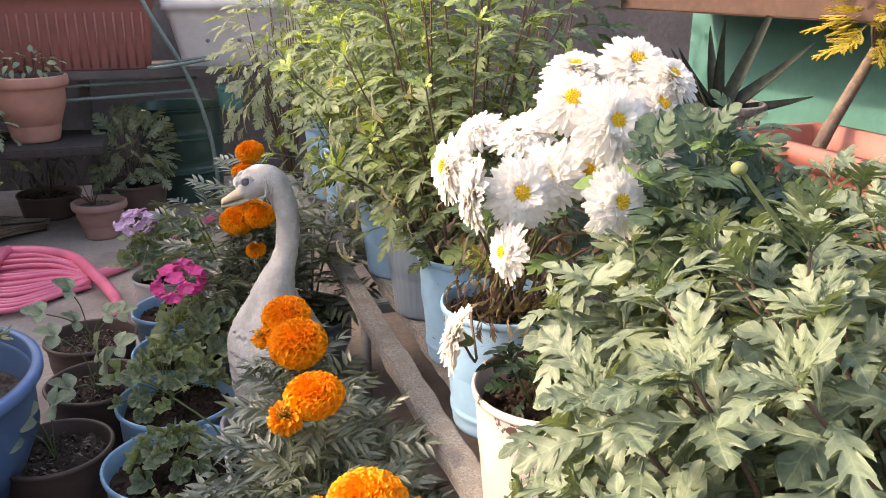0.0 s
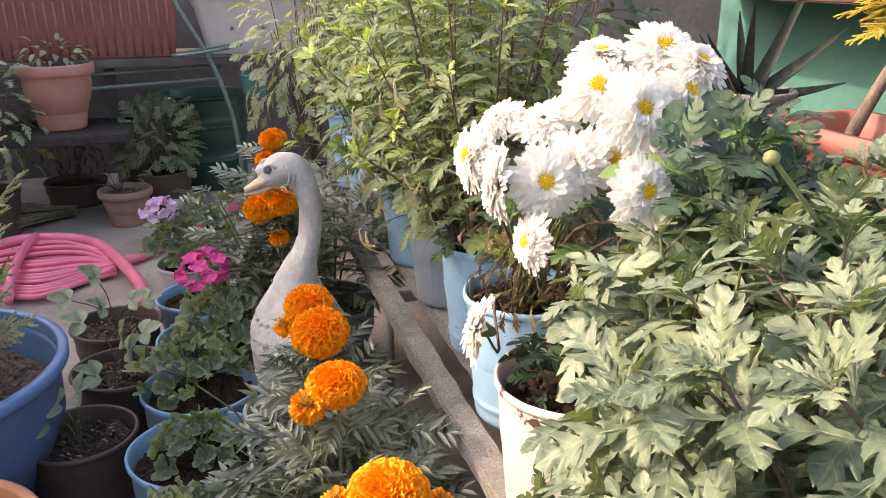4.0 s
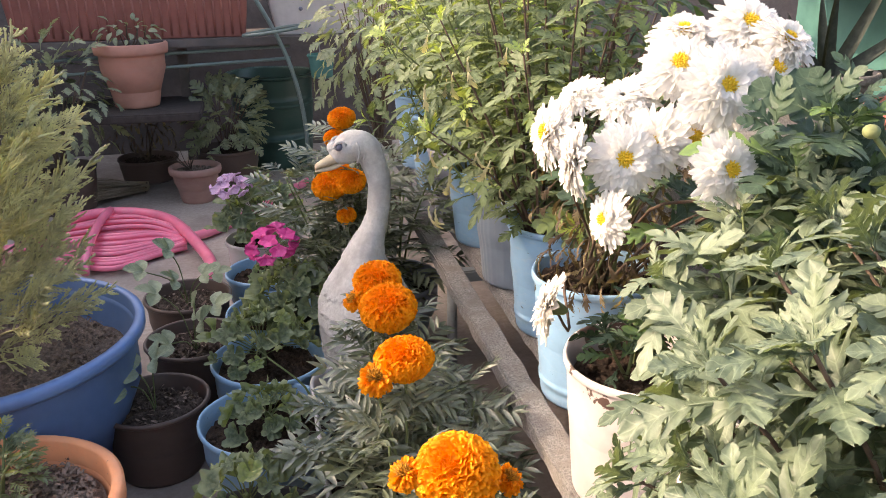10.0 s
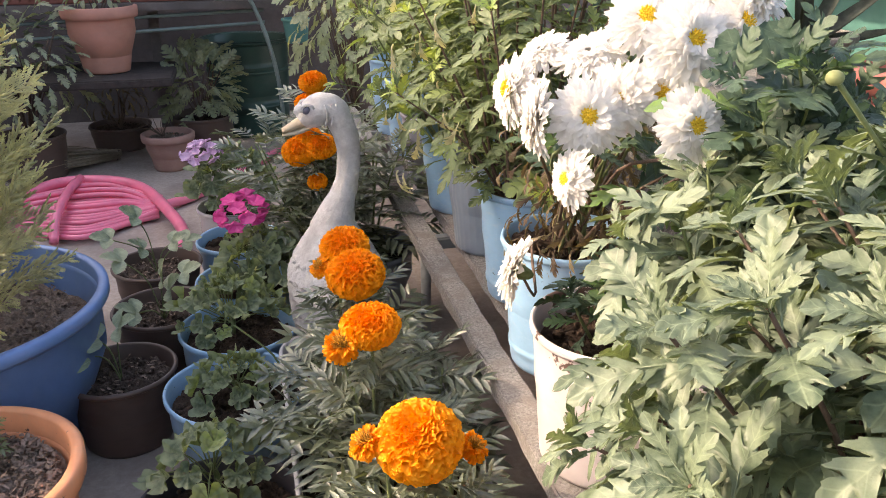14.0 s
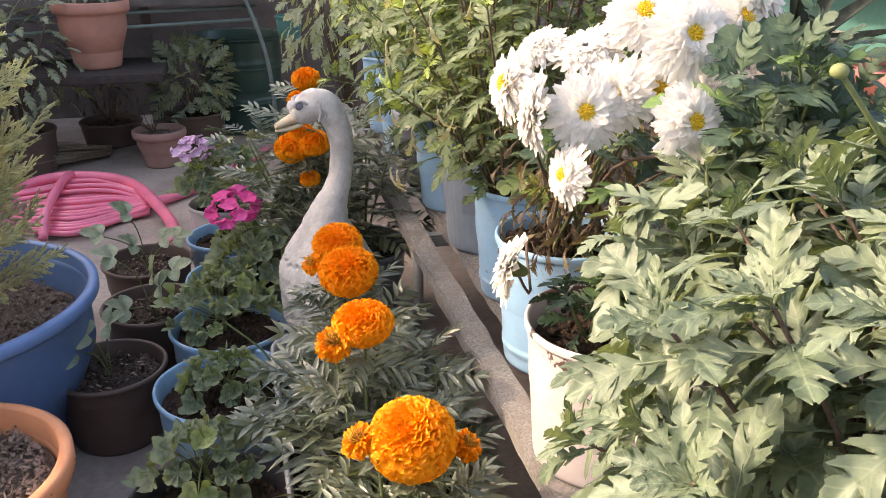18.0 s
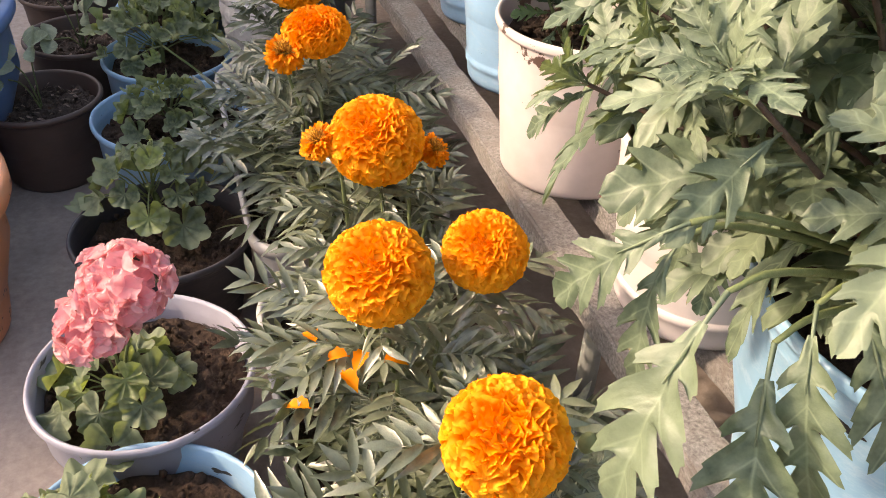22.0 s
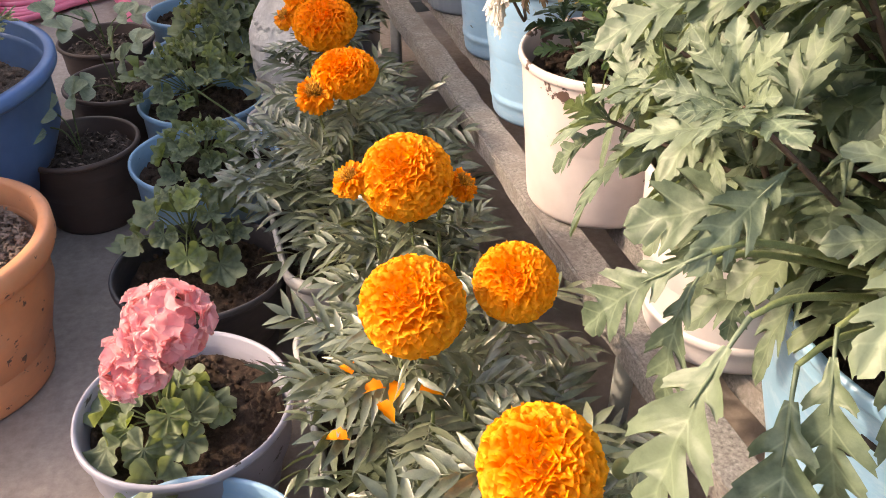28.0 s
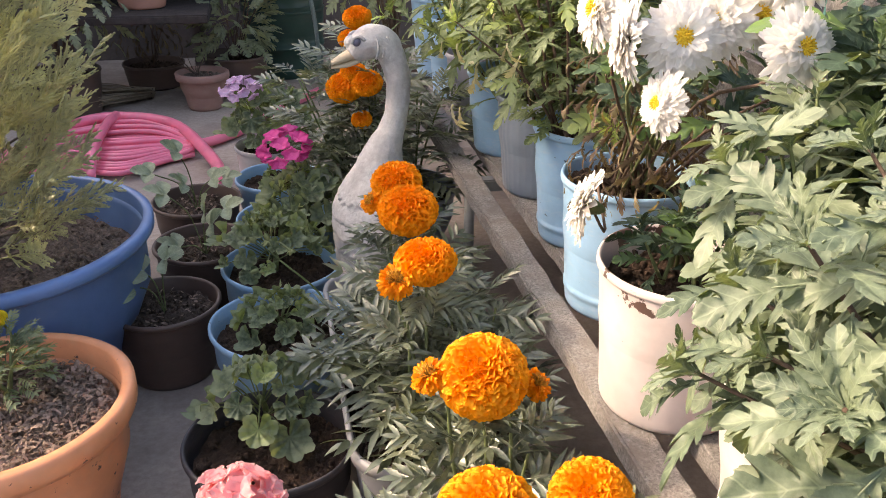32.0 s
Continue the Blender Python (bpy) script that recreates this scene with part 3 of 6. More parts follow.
def jit_unit(rng):
    return Vector((rng.uniform(-1, 1), rng.uniform(-1, 1), rng.uniform(-1, 1)))


# ---- flowers: face along local z, calyx at the origin ----
def marigold_head(rng, radius=0.048, n=300, flat=0.84, frill=0.30):
    """Globe of fan-shaped petals that stand out from the core, their rims waved into ruffled cells, tighter at the crown."""
    b = Build()
    for k in range(n):
        u = (k + 0.5) / n
        pol = math.acos(1 - 1.72 * u)
        az = k * 2.39996 + rng.uniform(-0.16, 0.16)
        d = Vector((math.sin(pol) * math.cos(az), math.sin(pol) * math.sin(az), math.cos(pol)))
        away = Vector((math.cos(pol) * math.cos(az), math.cos(pol) * math.sin(az), -math.sin(pol)))
        dip = 1 - 0.15 * math.exp(-(pol / 0.36) ** 2)
        size = radius * (0.170 + 0.070 * min(1, u * 2.0)) * rng.uniform(0.90, 1.12)
        core = Vector((d.x, d.y, d.z * flat)) * radius * 0.79 * dip
        lay = 0.04 + 0.30 * min(1.0, pol * 0.60)
        out = (d + away * lay + jit_unit(rng) * 0.11).normalized()
        up = d * 0.1 - away + jit_unit(rng) * 0.30
        verts = []
        ph, deep, lobes = rng.uniform(0, 6.28), frill * rng.uniform(0.75, 1.2), rng.uniform(2.6, 3.8)
        for i in range(5):
            s = i / 4
            w = size * (0.34 + 0.30 * math.sin(1.5 * s))
            for j in range(9):
                e = j / 4 - 1
                rim = 1.0 - 0.20 * e * e + 0.05 * math.cos(lobes * 1.9 * e + ph)
                z = 0.30 * e * e * s + 0.10 * s - 0.34 * s ** 4 * (1 - 0.5 * e * e) + deep * s * s * math.sin(lobes * e + ph)
                verts.append((e * w, size * s * rim, size * z))
        b.add(verts, grid_faces(5, 9), aim(core, out, up, 1.0, rng.uniform(-16, 16)))
    s, f = ball(radius * 0.79, 16, 10, flat)
    b.add(s, f)
    for v in b.v:
        v.z += radius * 0.62
    return b


def spent_head(rng, radius=0.047):
    """Fading bloom: ragged drooping petals round a brown tuft of florets."""
    b, heart = Build(), Build()
    for k in range(210):
        u = (k + 0.5) / 210
        pol, az = 0.62 + 1.15 * u, k * 2.39996 + rng.uniform(-0.2, 0.2)
        d = Vector((math.sin(pol) * math.cos(az), math.sin(pol) * math.sin(az), 0.75 * math.cos(pol)))
        size = radius * rng.uniform(0.34, 0.66)
        verts, ph = [], rng.uniform(0, 6.28)
        for i in range(5):
            q = i / 4
            for e in (-1, -0.33, 0.33, 1):
                verts.append((e * size * (0.09 + 0.17 * math.sin(2.5 * q)), size * q * (1 + 0.10 * math.sin(3 * e + ph)), size * (0.16 * q * math.sin(2.6 * e + ph) - 0.34 * q * q)))
        b.add(verts, grid_faces(5, 4), aim(d * radius * 0.46, d + Vector((0, 0, -0.30 * u)) + jit_unit(rng) * 0.22, (0, 0, 1), 1.0, rng.uniform(-25, 25)))
    for k in range(130):
        u = (k + 0.5) / 130
        pol, az = math.acos(1 - 0.42 * u), k * 2.39996
        d = Vector((math.sin(pol) * math.cos(az), math.sin(pol) * math.sin(az), math.cos(pol)))
        heart.add(*tube([d * radius * 0.3, (d + jit_unit(rng) * 0.12) * radius * rng.uniform(0.60, 0.78)], [0.0012, 0.0017], 4))
    for v in b.v + heart.v:
        v.z += radius * 0.62
    return b, heart


def daisy_head(rng, radius=0.044, layers=7, cup=0.3, open_=1.0):
    """Double white chrysanthemum: many strap petals in rings, the inner ones standing round a small yellow disc."""
    b = Build()
    for layer in range(layers):
        count = 30 - 2 * layer
        for k in range(count):
            a = 2 * math.pi * (k + 0.5 * layer + rng.uniform(-0.3, 0.3)) / count
            ln = radius * (1.04 - 0.088 * layer) * rng.uniform(0.85, 1.10)
            rise = (-0.06 + cup * 0.30 * layer) * open_ + rng.uniform(-0.09, 0.09)
            d = Vector((math.cos(a), math.sin(a), rise)).normalized()
            w = radius * 0.182 * rng.uniform(0.8, 1.2)
            bend = rng.uniform(0.04, 0.20)
            verts = []
            for i in range(6):
                s = i / 5
                half = w * 0.5 * (0.40 + 0.78 * math.sin(math.pi * min(0.84, 0.10 + 0.72 * s)))
                for e in (-1, 0, 1):
                    notch = -0.045 * ln if i == 5 and e == 0 else 0
                    verts.append((e * half * (0.50 if i == 5 else 1), ln * (0.22 + 0.78 * s) + notch, 0.45 * abs(e) * half - bend * ln * s * s + 0.05 * ln * s))
            b.add(verts, grid_faces(6, 3), aim((0, 0, 0.0014 * layer), d, (0, 0, 1), 1.0, rng.uniform(-18, 18)))
    return b


def disc_head(rng, radius=0.0132):
    b = Build().add(*ball(radius, 12, 6, 0.5))
    for k in range(60):
        u = math.sqrt((k + 0.5) / 60)
        a = k * 2.39996
        p = Vector((math.cos(a) * u, math.sin(a) * u, 0.52 * math.sqrt(max(0, 1 - u * u)))) * radius
        b.add(*tube([p * 0.9, p + p.normalized() * radius * 0.16], [radius * 0.10, radius * 0.07], 5))
    for v in b.v:
        v.z += 0.009
    return b


def umbel(rng, radius=0.036, florets=15, petal=0.017, ruffle=0.10, wide=0.55, flat=1.0, lift=0.55):
    """Geranium head: five-petalled florets over a dome."""
    b = Build()
    for k in range(florets):
        u = (k + 0.5) / florets
        pol = math.acos(1 - 1.25 * u)
        az = k * 2.39996 + rng.uniform(-0.3, 0.3)
        d = Vector((math.sin(pol) * math.cos(az), math.sin(pol) * math.sin(az), math.cos(pol)))
        at = d * radius * rng.uniform(0.62, 1.15)
        at.z *= 0.8
        base = axis(at, d + Vector((rng.uniform(-1, 1), rng.uniform(-1, 1), rng.uniform(-1, 1))) * 0.32, 1.0, rng.uniform(0, 72))
        for q in range(5):
            a = 2 * math.pi * q / 5
            along = Vector((math.cos(a), math.sin(a), lift + rng.uniform(-0.2, 0.3)))
            verts = []
            for i in range(8):
                s = 0.5 - 0.5 * math.cos(math.pi * i / 7)
                half = petal * wide * math.sqrt(max(0.012, 1 - ((s - 0.58) / (0.60 if s < 0.58 else 0.425)) ** 2))
                for e in (-1, -0.67, -0.33, 0, 0.33, 0.67, 1):
                    verts.append((e * half, petal * 1.1 * s * (1 - 0.10 * e * e), petal * (0.26 * e * e * s + 0.16 * s - 0.36 * s * s) + ruffle * petal * s * math.sin(5 * e + 3 * s + q * 2 + k)))
            b.add(verts, grid_faces(8, 7), base @ aim((0, 0, 0), along, roll=rng.uniform(-20, 20)))
        b.add(*tube([base.translation, base.translation * 0.1 - Vector((0, 0, radius * 0.6))], 0.0009, 4), k=1)
    for v in b.v:
        v.z = (v.z + radius * 0.6) * flat
    return b


MARI = [marigold_head(R, 0.047, n) for n in (570, 540, 600)]
MARI_MESH = [mesh("marigold_petals", b.v, b.f, P_ORANGE) for b in MARI]
MARI_FLAT = [marigold_head(R, 0.049, n, q, 0.42) for n, q in ((480, 0.62), (440, 0.70))]
MARI_DEEP = [mesh("marigold_petals", b.v, b.f, P_DEEP) for b in MARI_FLAT]
MARI_SPENT = [(mesh("spent_petals", b.v, b.f, P_DEEP), mesh("tuft", c.v, c.f, P_SPENT)) for b, c in (spent_head(R), spent_head(R))]
DAISY = [daisy_head(R, 0.046, 7, c) for c in (0.30, 0.40, 0.24)]
DAISY_MESH = [mesh("daisy_petals", b.v, b.f, P_WHITE) for b in DAISY]
DISC_MESH = disc_head(R).done("disc", P_DISC)


def umbel_mesh(mat, seed, florets=15, petal=0.017, radius=0.036, ruffle=0.10, wide=0.55, flat=1.0, lift=0.55):
    return umbel(random.Random(seed), radius, florets, petal, ruffle, wide, flat, lift).done("umbel", [mat, M_STEM])


CALYX = Build().add(*lathe([(0.002, 0), (0.006, 0.004), (0.009, 0.013), (0.011, 0.022), (0.009, 0.024)], 10)).done("calyx", M_STEM)
BUD_MESH = Build().add(*ball(0.011, 12, 8, 0.85)).done("bud", P_BUD)


# ---- setting ----
def structure(name, verts_faces, mat, label, category, at=(0, 0, 0), turn=0.0, smooth=False):
    ob = new(name, mesh(name, *verts_faces, mat, smooth))
    ob.matrix_world = pose(*at, 0, 0, turn)
    return tagged(ob, label, category, kind="structure")


def sheet(sx, sy, n, rise):
    verts = [((i / n - 0.5) * sx, (j / n - 0.5) * sy, rise * noise.noise((i * 0.9, j * 0.9, 0))) for i in range(n + 1) for j in range(n + 1)]
    return verts, [tuple(reversed(f)) for f in grid_faces(n + 1, n + 1)]


structure("floor", sheet(60, 60, 40, 0.0), M_FLOOR, "grey-brown cement terrace floor with dust and stains", "floor", (0, 2, 0))
structure("wall_north", rough_box(9.0, 0.2, 1.6, 1, 1, 1), M_DARKWALL, "dark plaster wall behind the plant rack", "wall", (0.6, 5.15, 0))
# Added wall, never in view; its height sets where sun reaches the left side.
structure("wall_west", rough_box(0.2, 6.6, 1.56, 1, 1, 1), M_PARAPET, "added limewashed parapet wall out of view", "wall", (-2.5, -0.9, 0))
# Taller unseen wall, added; it blocks sun from the rack end.
structure("wall_northwest", rough_box(0.2, 2.84, 2.72, 1, 1, 1), M_PARAPET, "added tall limewashed wall out of view", "wall", (-2.5, 3.825, 0))
structure("wall_south", rough_box(9.0, 0.2, 1.2, 1, 1, 1), M_PARAPET, "added limewashed parapet wall out of view", "wall", (0.6, -3.5, 0))
structure("wall_east", rough_box(0.12, 3.4, 1.041, 1, 1, 1), M_TEAL, "low wall painted teal green", "wall", (1.62, 0.55, 0))
structure("trim", rough_box(0.44, 3.5, 0.15, 1, 6, 1, 0.002), M_BEAM, "red-brown wooden board along the top of the teal wall", "shelf", (1.48, 0.42, 1.046))
structure("ledge", rough_box(0.50, 2.2, 0.66, 1, 8, 2, 0.004, 0.01), M_CONCRETE, "low concrete ledge in front of the teal wall", "ledge", (1.28, 1.15, 0))


def plant_bench():
    """Long bench of cast concrete beams on pipe legs; pots stand across the gaps."""
    t = thing("plant_bench", (0.40, 0.24, 0), "long weathered concrete beam bench on pipe legs under the potted chrysanthemums", "bench")
    tilt = -0.85
    for k, (x, w) in enumerate(((0.026, 0.050), (0.186, 0.168), (0.335, 0.09), (0.440, 0.075))):
        v, f = rough_box(w, 3.2, 0.036, 3, 150, 2, 0.0042, 0.0035, k * 3.1)
        part("beam", mesh("beam", v, f, M_CONCRETE, False), t, pose(x, 1.6, 0.316, 0, 0, tilt))
    for y in (0.5, 1.74, 2.9):
        for x in (0.045, 0.42):
            b = Build().add(*tube([(0, 0, 0), (0, 0, 0.15), (0, 0, 0.282)], 0.014, 10)).add(*rough_box(0.05, 0.05, 0.006, 1, 1, 1))
            part("leg", b.done("leg", M_STEEL), t, pose(x, y, 0))
        b = Build().add(*rough_box(0.44, 0.035, 0.032, 1, 1, 1))
        part("crossbar", b.done("crossbar", M_STEEL, False), t, pose(0.245, y, 0.284))
    return t


plant_bench()


# ---- pots and soil ----
def pot_profile(rt, rb, h, lip=0.008, lip_h=0.018, wall=0.004, bands=()):
    p = [(0.0005, 0.0), (rb * 0.96, 0.0), (rb, 0.006)]
    for q in (0.055, 0.09, 0.2, 0.4, 0.6, 0.8, 1 - (lip_h + 0.012) / h, 1 - (lip_h + 0.003) / h):
        z = h * q
        p.append((rb + (rt - rb) * q, z))
    for z0, z1, out in bands:
        for z, o in ((z0, 0), (z0 + 0.002, out), (z1 - 0.002, out), (z1, 0)):
            p.append((rb + (rt - rb) * z / h + o, z))
    p = p[:3] + sorted(p[3:], key=lambda q: q[1])
    zl = h - lip_h
    p += [(rt - 0.0005, zl), (rt + lip * 0.7, zl + 0.001), (rt + lip, zl + lip_h * 0.3), (rt + lip, h - 0.004), (rt + lip * 0.6, h),
          (rt - wall * 0.2, h), (rt - wall, h - 0.004), (rt - wall - 0.002, h * 0.6), (rb - wall, 0.02), (0.0005, 0.018)]
    return p


def pot(t, rt, h, mat, rb=None, lip=0.0035, lip_h=0.013, label="", bands=(), flute=0.0, flutes=28, wob=0.016, name="pot", seg=56):
    rb = rb or rt * 0.72
    v, f = lathe(pot_profile(rt, rb, h, lip, lip_h, bands=bands), seg if not flute else 112, wob, flute, flutes, R.uniform(0, 50))
    return part(name, mesh(name, v, f, mat), t, None, label)


def soil_disc(r, depth=0.01, crumbs=60, sx=1.0, sy=1.0, seed=0, chips=0):
    rng = random.Random(seed)
    rings, seg = 20, 60
    verts = []
    for i in range(rings + 1):
        for j in range(seg):
            a = 2 * math.pi * j / seg
            q = i / rings * r
            x, y = q * math.cos(a) * sx, q * math.sin(a) * sy
            z = 1.3 * depth * noise.noise((x * 22 + seed, y * 22, 0)) + depth * 1.0 * noise.noise((x * 70, y * 70, seed)) - 0.004 * (i == rings)
            verts.append((x, y, z))
    b = Build().add(verts, grid_faces(rings + 1, seg, True))
    for _ in range(crumbs):
        a, q = rng.uniform(0, 6.28), r * math.sqrt(rng.random()) * 0.93
        s = rng.uniform(0.0018, 0.0062) * (1.5 if rng.random() < 0.12 else 1)
        v, f = ball(s, 6, 4, rng.uniform(0.5, 0.9))
        v = [Vector(w) * (1 + 0.35 * noise.noise(Vector(w) * 300 + Vector((a, q, 0)))) for w in v]
        b.add(v, f, pose(q * math.cos(a) * sx, q * math.sin(a) * sy, depth * 0.5, rng.uniform(0, 90), 0, rng.uniform(0, 90)))
    for _ in range(chips):
        a, q = rng.uniform(0, 6.28), r * math.sqrt(rng.random()) * 0.94
        ln, w, bow = rng.uniform(0.003, 0.009), rng.uniform(0.001, 0.0032), rng.uniform(-0.002, 0.004)
        v = [(x * w * (0.6 + 0.4 * (abs(y) < 0.5)) + rng.uniform(-0.001, 0.001), y * ln, bow * (1 - y * y) + rng.uniform(-0.001, 0.001)) for y in (-1, -0.3, 0.4, 1) for x in (-1, 1)]
        b.add(v, grid_faces(4, 2), pose(q * math.cos(a) * sx, q * math.sin(a) * sy, depth * 0.7 + rng.uniform(0, 0.008), rng.uniform(-40, 40), rng.uniform(-40, 40), rng.uniform(0, 360)), 1)
    for _ in range(crumbs // 6):
        a, q = rng.uniform(0, 6.28), r * math.sqrt(rng.random()) * 0.85
        p = Vector((q * math.cos(a) * sx, q * math.sin(a) * sy, depth * 0.6 + 0.003))
        d = Vector((rng.uniform(-1, 1), rng.uniform(-1, 1), rng.uniform(-0.1, 0.15))).normalized() * rng.uniform(0.008, 0.025)
        b.add(*tube([p - d, p, p + d * 0.8], 0.0007, 4))
    return b


def soil(t, r, z, mat=M_SOIL, sx=1.0, sy=1.0, crumbs=70, at=(0, 0), chips=0):
    b = soil_disc(r, 0.012, int(crumbs * 2.2), sx, sy, R.randint(0, 999), chips)
    return part("soil", b.done("soil", [mat, M_LITTER] if chips else mat), t, pose(at[0], at[1], z))


def stem_mesh(points, r0, r1, mat=M_STEM, n=9, seg=6):
    pts = smooth_path(points, n)
    v, f = tube(pts, [r0 + (r1 - r0) * i / (n - 1) for i in range(n)], seg)
    return mesh("stem", v, f, mat), pts


def jit(rng, a):
    return Vector((rng.uniform(-a, a), rng.uniform(-a, a), rng.uniform(-a, a)))


# ---- chrysanthemums ----
def leafy_stem(t, rng, points, leaves, count, size, start=0.25, stem_mat=M_STEM, r0=0.0032, lean=0.35, spread=1.0, top=4, young=None):
    me, pts = stem_mesh(points, r0, r0 * 0.45, stem_mat, 12)
    part("stem", me, t)
    a0 = rng.uniform(0, 6.28)
    for k in range(count):
        s = start + (1 - start) * (k + rng.uniform(0.0, 0.6)) / count
        i = min(int(s * 11), 10)
        p = pts[i].lerp(pts[i + 1], min(1.0, s * 11 - i))
        tan = (pts[i + 1] - pts[i]).normalized()
        a = a0 + k * 2.39996 + rng.uniform(-0.4, 0.4)
        side = tan.orthogonal().normalized()
        out = side * math.cos(a) + tan.cross(side) * math.sin(a)
        d = out * spread + tan * (lean + 0.5 * s * s) + Vector((0, 0, rng.uniform(-0.25, 0.2)))
        sz = size * (0.72 + 0.5 * math.sin(math.pi * min(1, s * 0.85 + 0.1))) * rng.uniform(0.75, 1.15)
        part("leaf", rng.choice(leaves), t, aim(p, d, (tan + Vector((0, 0, 0.8)) + jit(rng, 0.35)), sz, rng.uniform(-20, 20)))
    tip, tan = pts[-1], (pts[-1] - pts[-2]).normalized()
    for k in range(top):
        a = a0 + k * 2.4
        side = tan.orthogonal().normalized()
        d = (side * math.cos(a) + tan.cross(side) * math.sin(a)) * 0.6 + tan * rng.uniform(0.7, 1.3)
        part("leaf", rng.choice(young or leaves), t, aim(tip - tan * 0.006, d, tan, size * rng.uniform(0.38, 0.6), 0))


def chrysanthemum(at, rt, h, mat, label, leafmat, tips, per=11, size=1.0, seed=1, pot_label="", soilmat=M_SOIL, group="", stem_mat=M_STEM, bands=(), flute=0.0,
                  start=0.22, rb=None, sag=0.0, flutes=28, shapes=None, young=None, top=4):
    """Potted chrysanthemum; tips are given in the place's metres."""
    t = thing("potted_chrysanthemum", at, label, "potted plant", group)
    pot(t, rt, h, mat, rb or rt * 0.80, label=pot_label, bands=bands, flute=flute, flutes=flutes)
    soil(t, rt - 0.012, h - 0.032, soilmat)
    rng = random.Random(seed)
    leaves = leaf_set(shapes or MUM_LEAVES, "leaf", leafmat)
    o = Vector(at)
    for tip in tips:
        q = Vector(tip) - o
        base = Vector((q.x * 0.25 + rng.uniform(-1, 1) * rt * 0.3, q.y * 0.25 + rng.uniform(-1, 1) * rt * 0.3, h - 0.035))
        mid = base.lerp(q, 0.5) + Vector((-q.x * 0.08, -q.y * 0.08, 0.03 + sag)) + jit(rng, 0.025)
        leafy_stem(t, rng, [base, mid, q], leaves, per, size, start, stem_mat, young=young, top=top)
    return t


def cloud(rng, c, r, n, low=-0.3):
    """Tips spread over the upper part of an ellipsoid."""
    out = []
    for k in range(n):
        a = k * 2.39996 + rng.uniform(-0.3, 0.3)
        u = math.sqrt((k + 0.5) / n)
        z = math.sqrt(max(0, 1 - u * u))
        z = low + (1 - low) * z
        out.append((c[0] + r[0] * u * math.cos(a), c[1] + r[1] * u * math.sin(a), c[2] + r[2] * z + rng.uniform(-0.02, 0.02)))
    return out


def bench_pot(y, x=0.50):
    return (x, y, 0.354)


T = random.Random(21)
front_tips = [(0.30, 0.40, 0.880), (0.325, 0.335, 0.900), (0.255, 0.435, 0.855), (0.37, 0.54, 0.870), (0.41, 0.49, 0.905), (0.46, 0.60, 0.890), (0.44, 0.46, 0.935), (0.50, 0.40, 0.945), (0.55, 0.48, 0.945),
              (0.57, 0.36, 0.92), (0.45, 0.29, 0.90), (0.53, 0.56, 0.92), (0.61, 0.53, 0.90), (0.39, 0.39, 0.91), (0.62, 0.29, 0.88), (0.235, 0.355, 0.800), (0.255, 0.45, 0.77), (0.245, 0.51, 0.72),
              (0.31, 0.57, 0.75), (0.30, 0.27, 0.79), (0.37, 0.24, 0.76), (0.34, 0.47, 0.83), (0.47, 0.22, 0.80), (0.33, 0.60, 0.68)]
front = chrysanthemum(bench_pot(0.362, 0.497), 0.149, 0.245, M_BLUEWORN, "silvery green chrysanthemum bush in a flaking sky-blue pot on the bench", L_MUMSILVER,
                      front_tips, 15, 0.95, 3, "sky-blue pot with black flaked patches", rb=0.112, start=0.30, stem_mat=M_BROWNSTEM, top=8)
front_leaves = leaf_set(MUM_LEAVES, "leaf", L_MUMSILVER)
# large leaves that droop over the pot's side, from base to tip
HANG = (((0.215, 0.330, 0.735), (0.158, 0.360, 0.685)), ((0.222, 0.300, 0.715), (0.147, 0.266, 0.642)), ((0.245, 0.285, 0.690), (0.210, 0.229, 0.608)), ((0.268, 0.290, 0.705), (0.234, 0.234, 0.642)),
        ((0.428, 0.225, 0.575), (0.412, 0.195, 0.486)), ((0.225, 0.345, 0.715), (0.179, 0.320, 0.660)), ((0.300, 0.295, 0.700), (0.300, 0.225, 0.630)), ((0.385, 0.255, 0.640), (0.375, 0.185, 0.575)))
for k, (p0, p1) in enumerate(HANG):
    p0, p1 = Vector(p0) - Vector(front.location), Vector(p1) - Vector(front.location)
    part("leaf", front_leaves[(0, 4, 2, 1, 5, 3, 0, 2)[k]], front, aim(p0, p1 - p0, (-0.72, -0.25, 0.65), (p1 - p0).length / 0.084, 0))
    part("stem", stem_mesh([p0 * 0.35 + Vector((0, 0, 0.17)), p0 * 0.85 + Vector((0, 0, 0.05)), p0], 0.0028, 0.0016)[0], front)
hole_dir = Vector((-0.70, -0.70, -0.14)).normalized()
part("drain_hole", Build().add(*lathe([(0.0005, -0.004), (0.0045, -0.003), (0.007, 0.0012), (0.0105, 0.0006), (0.0115, -0.001)], 18, 0.25)).done("drain_hole", M_BARK), front,
     axis(hole_dir * 0.1375 + Vector((0, 0, 0.128)), hole_dir, 0.85), "rusty drain hole with a crusted edge")


front_pot = next(c.data for c in front.children if c.name.startswith("pot"))
FRONT_WALL = bvhtree.BVHTree.FromPolygons([v.co for v in front_pot.vertices], [tuple(p.vertices) for p in front_pot.polygons])


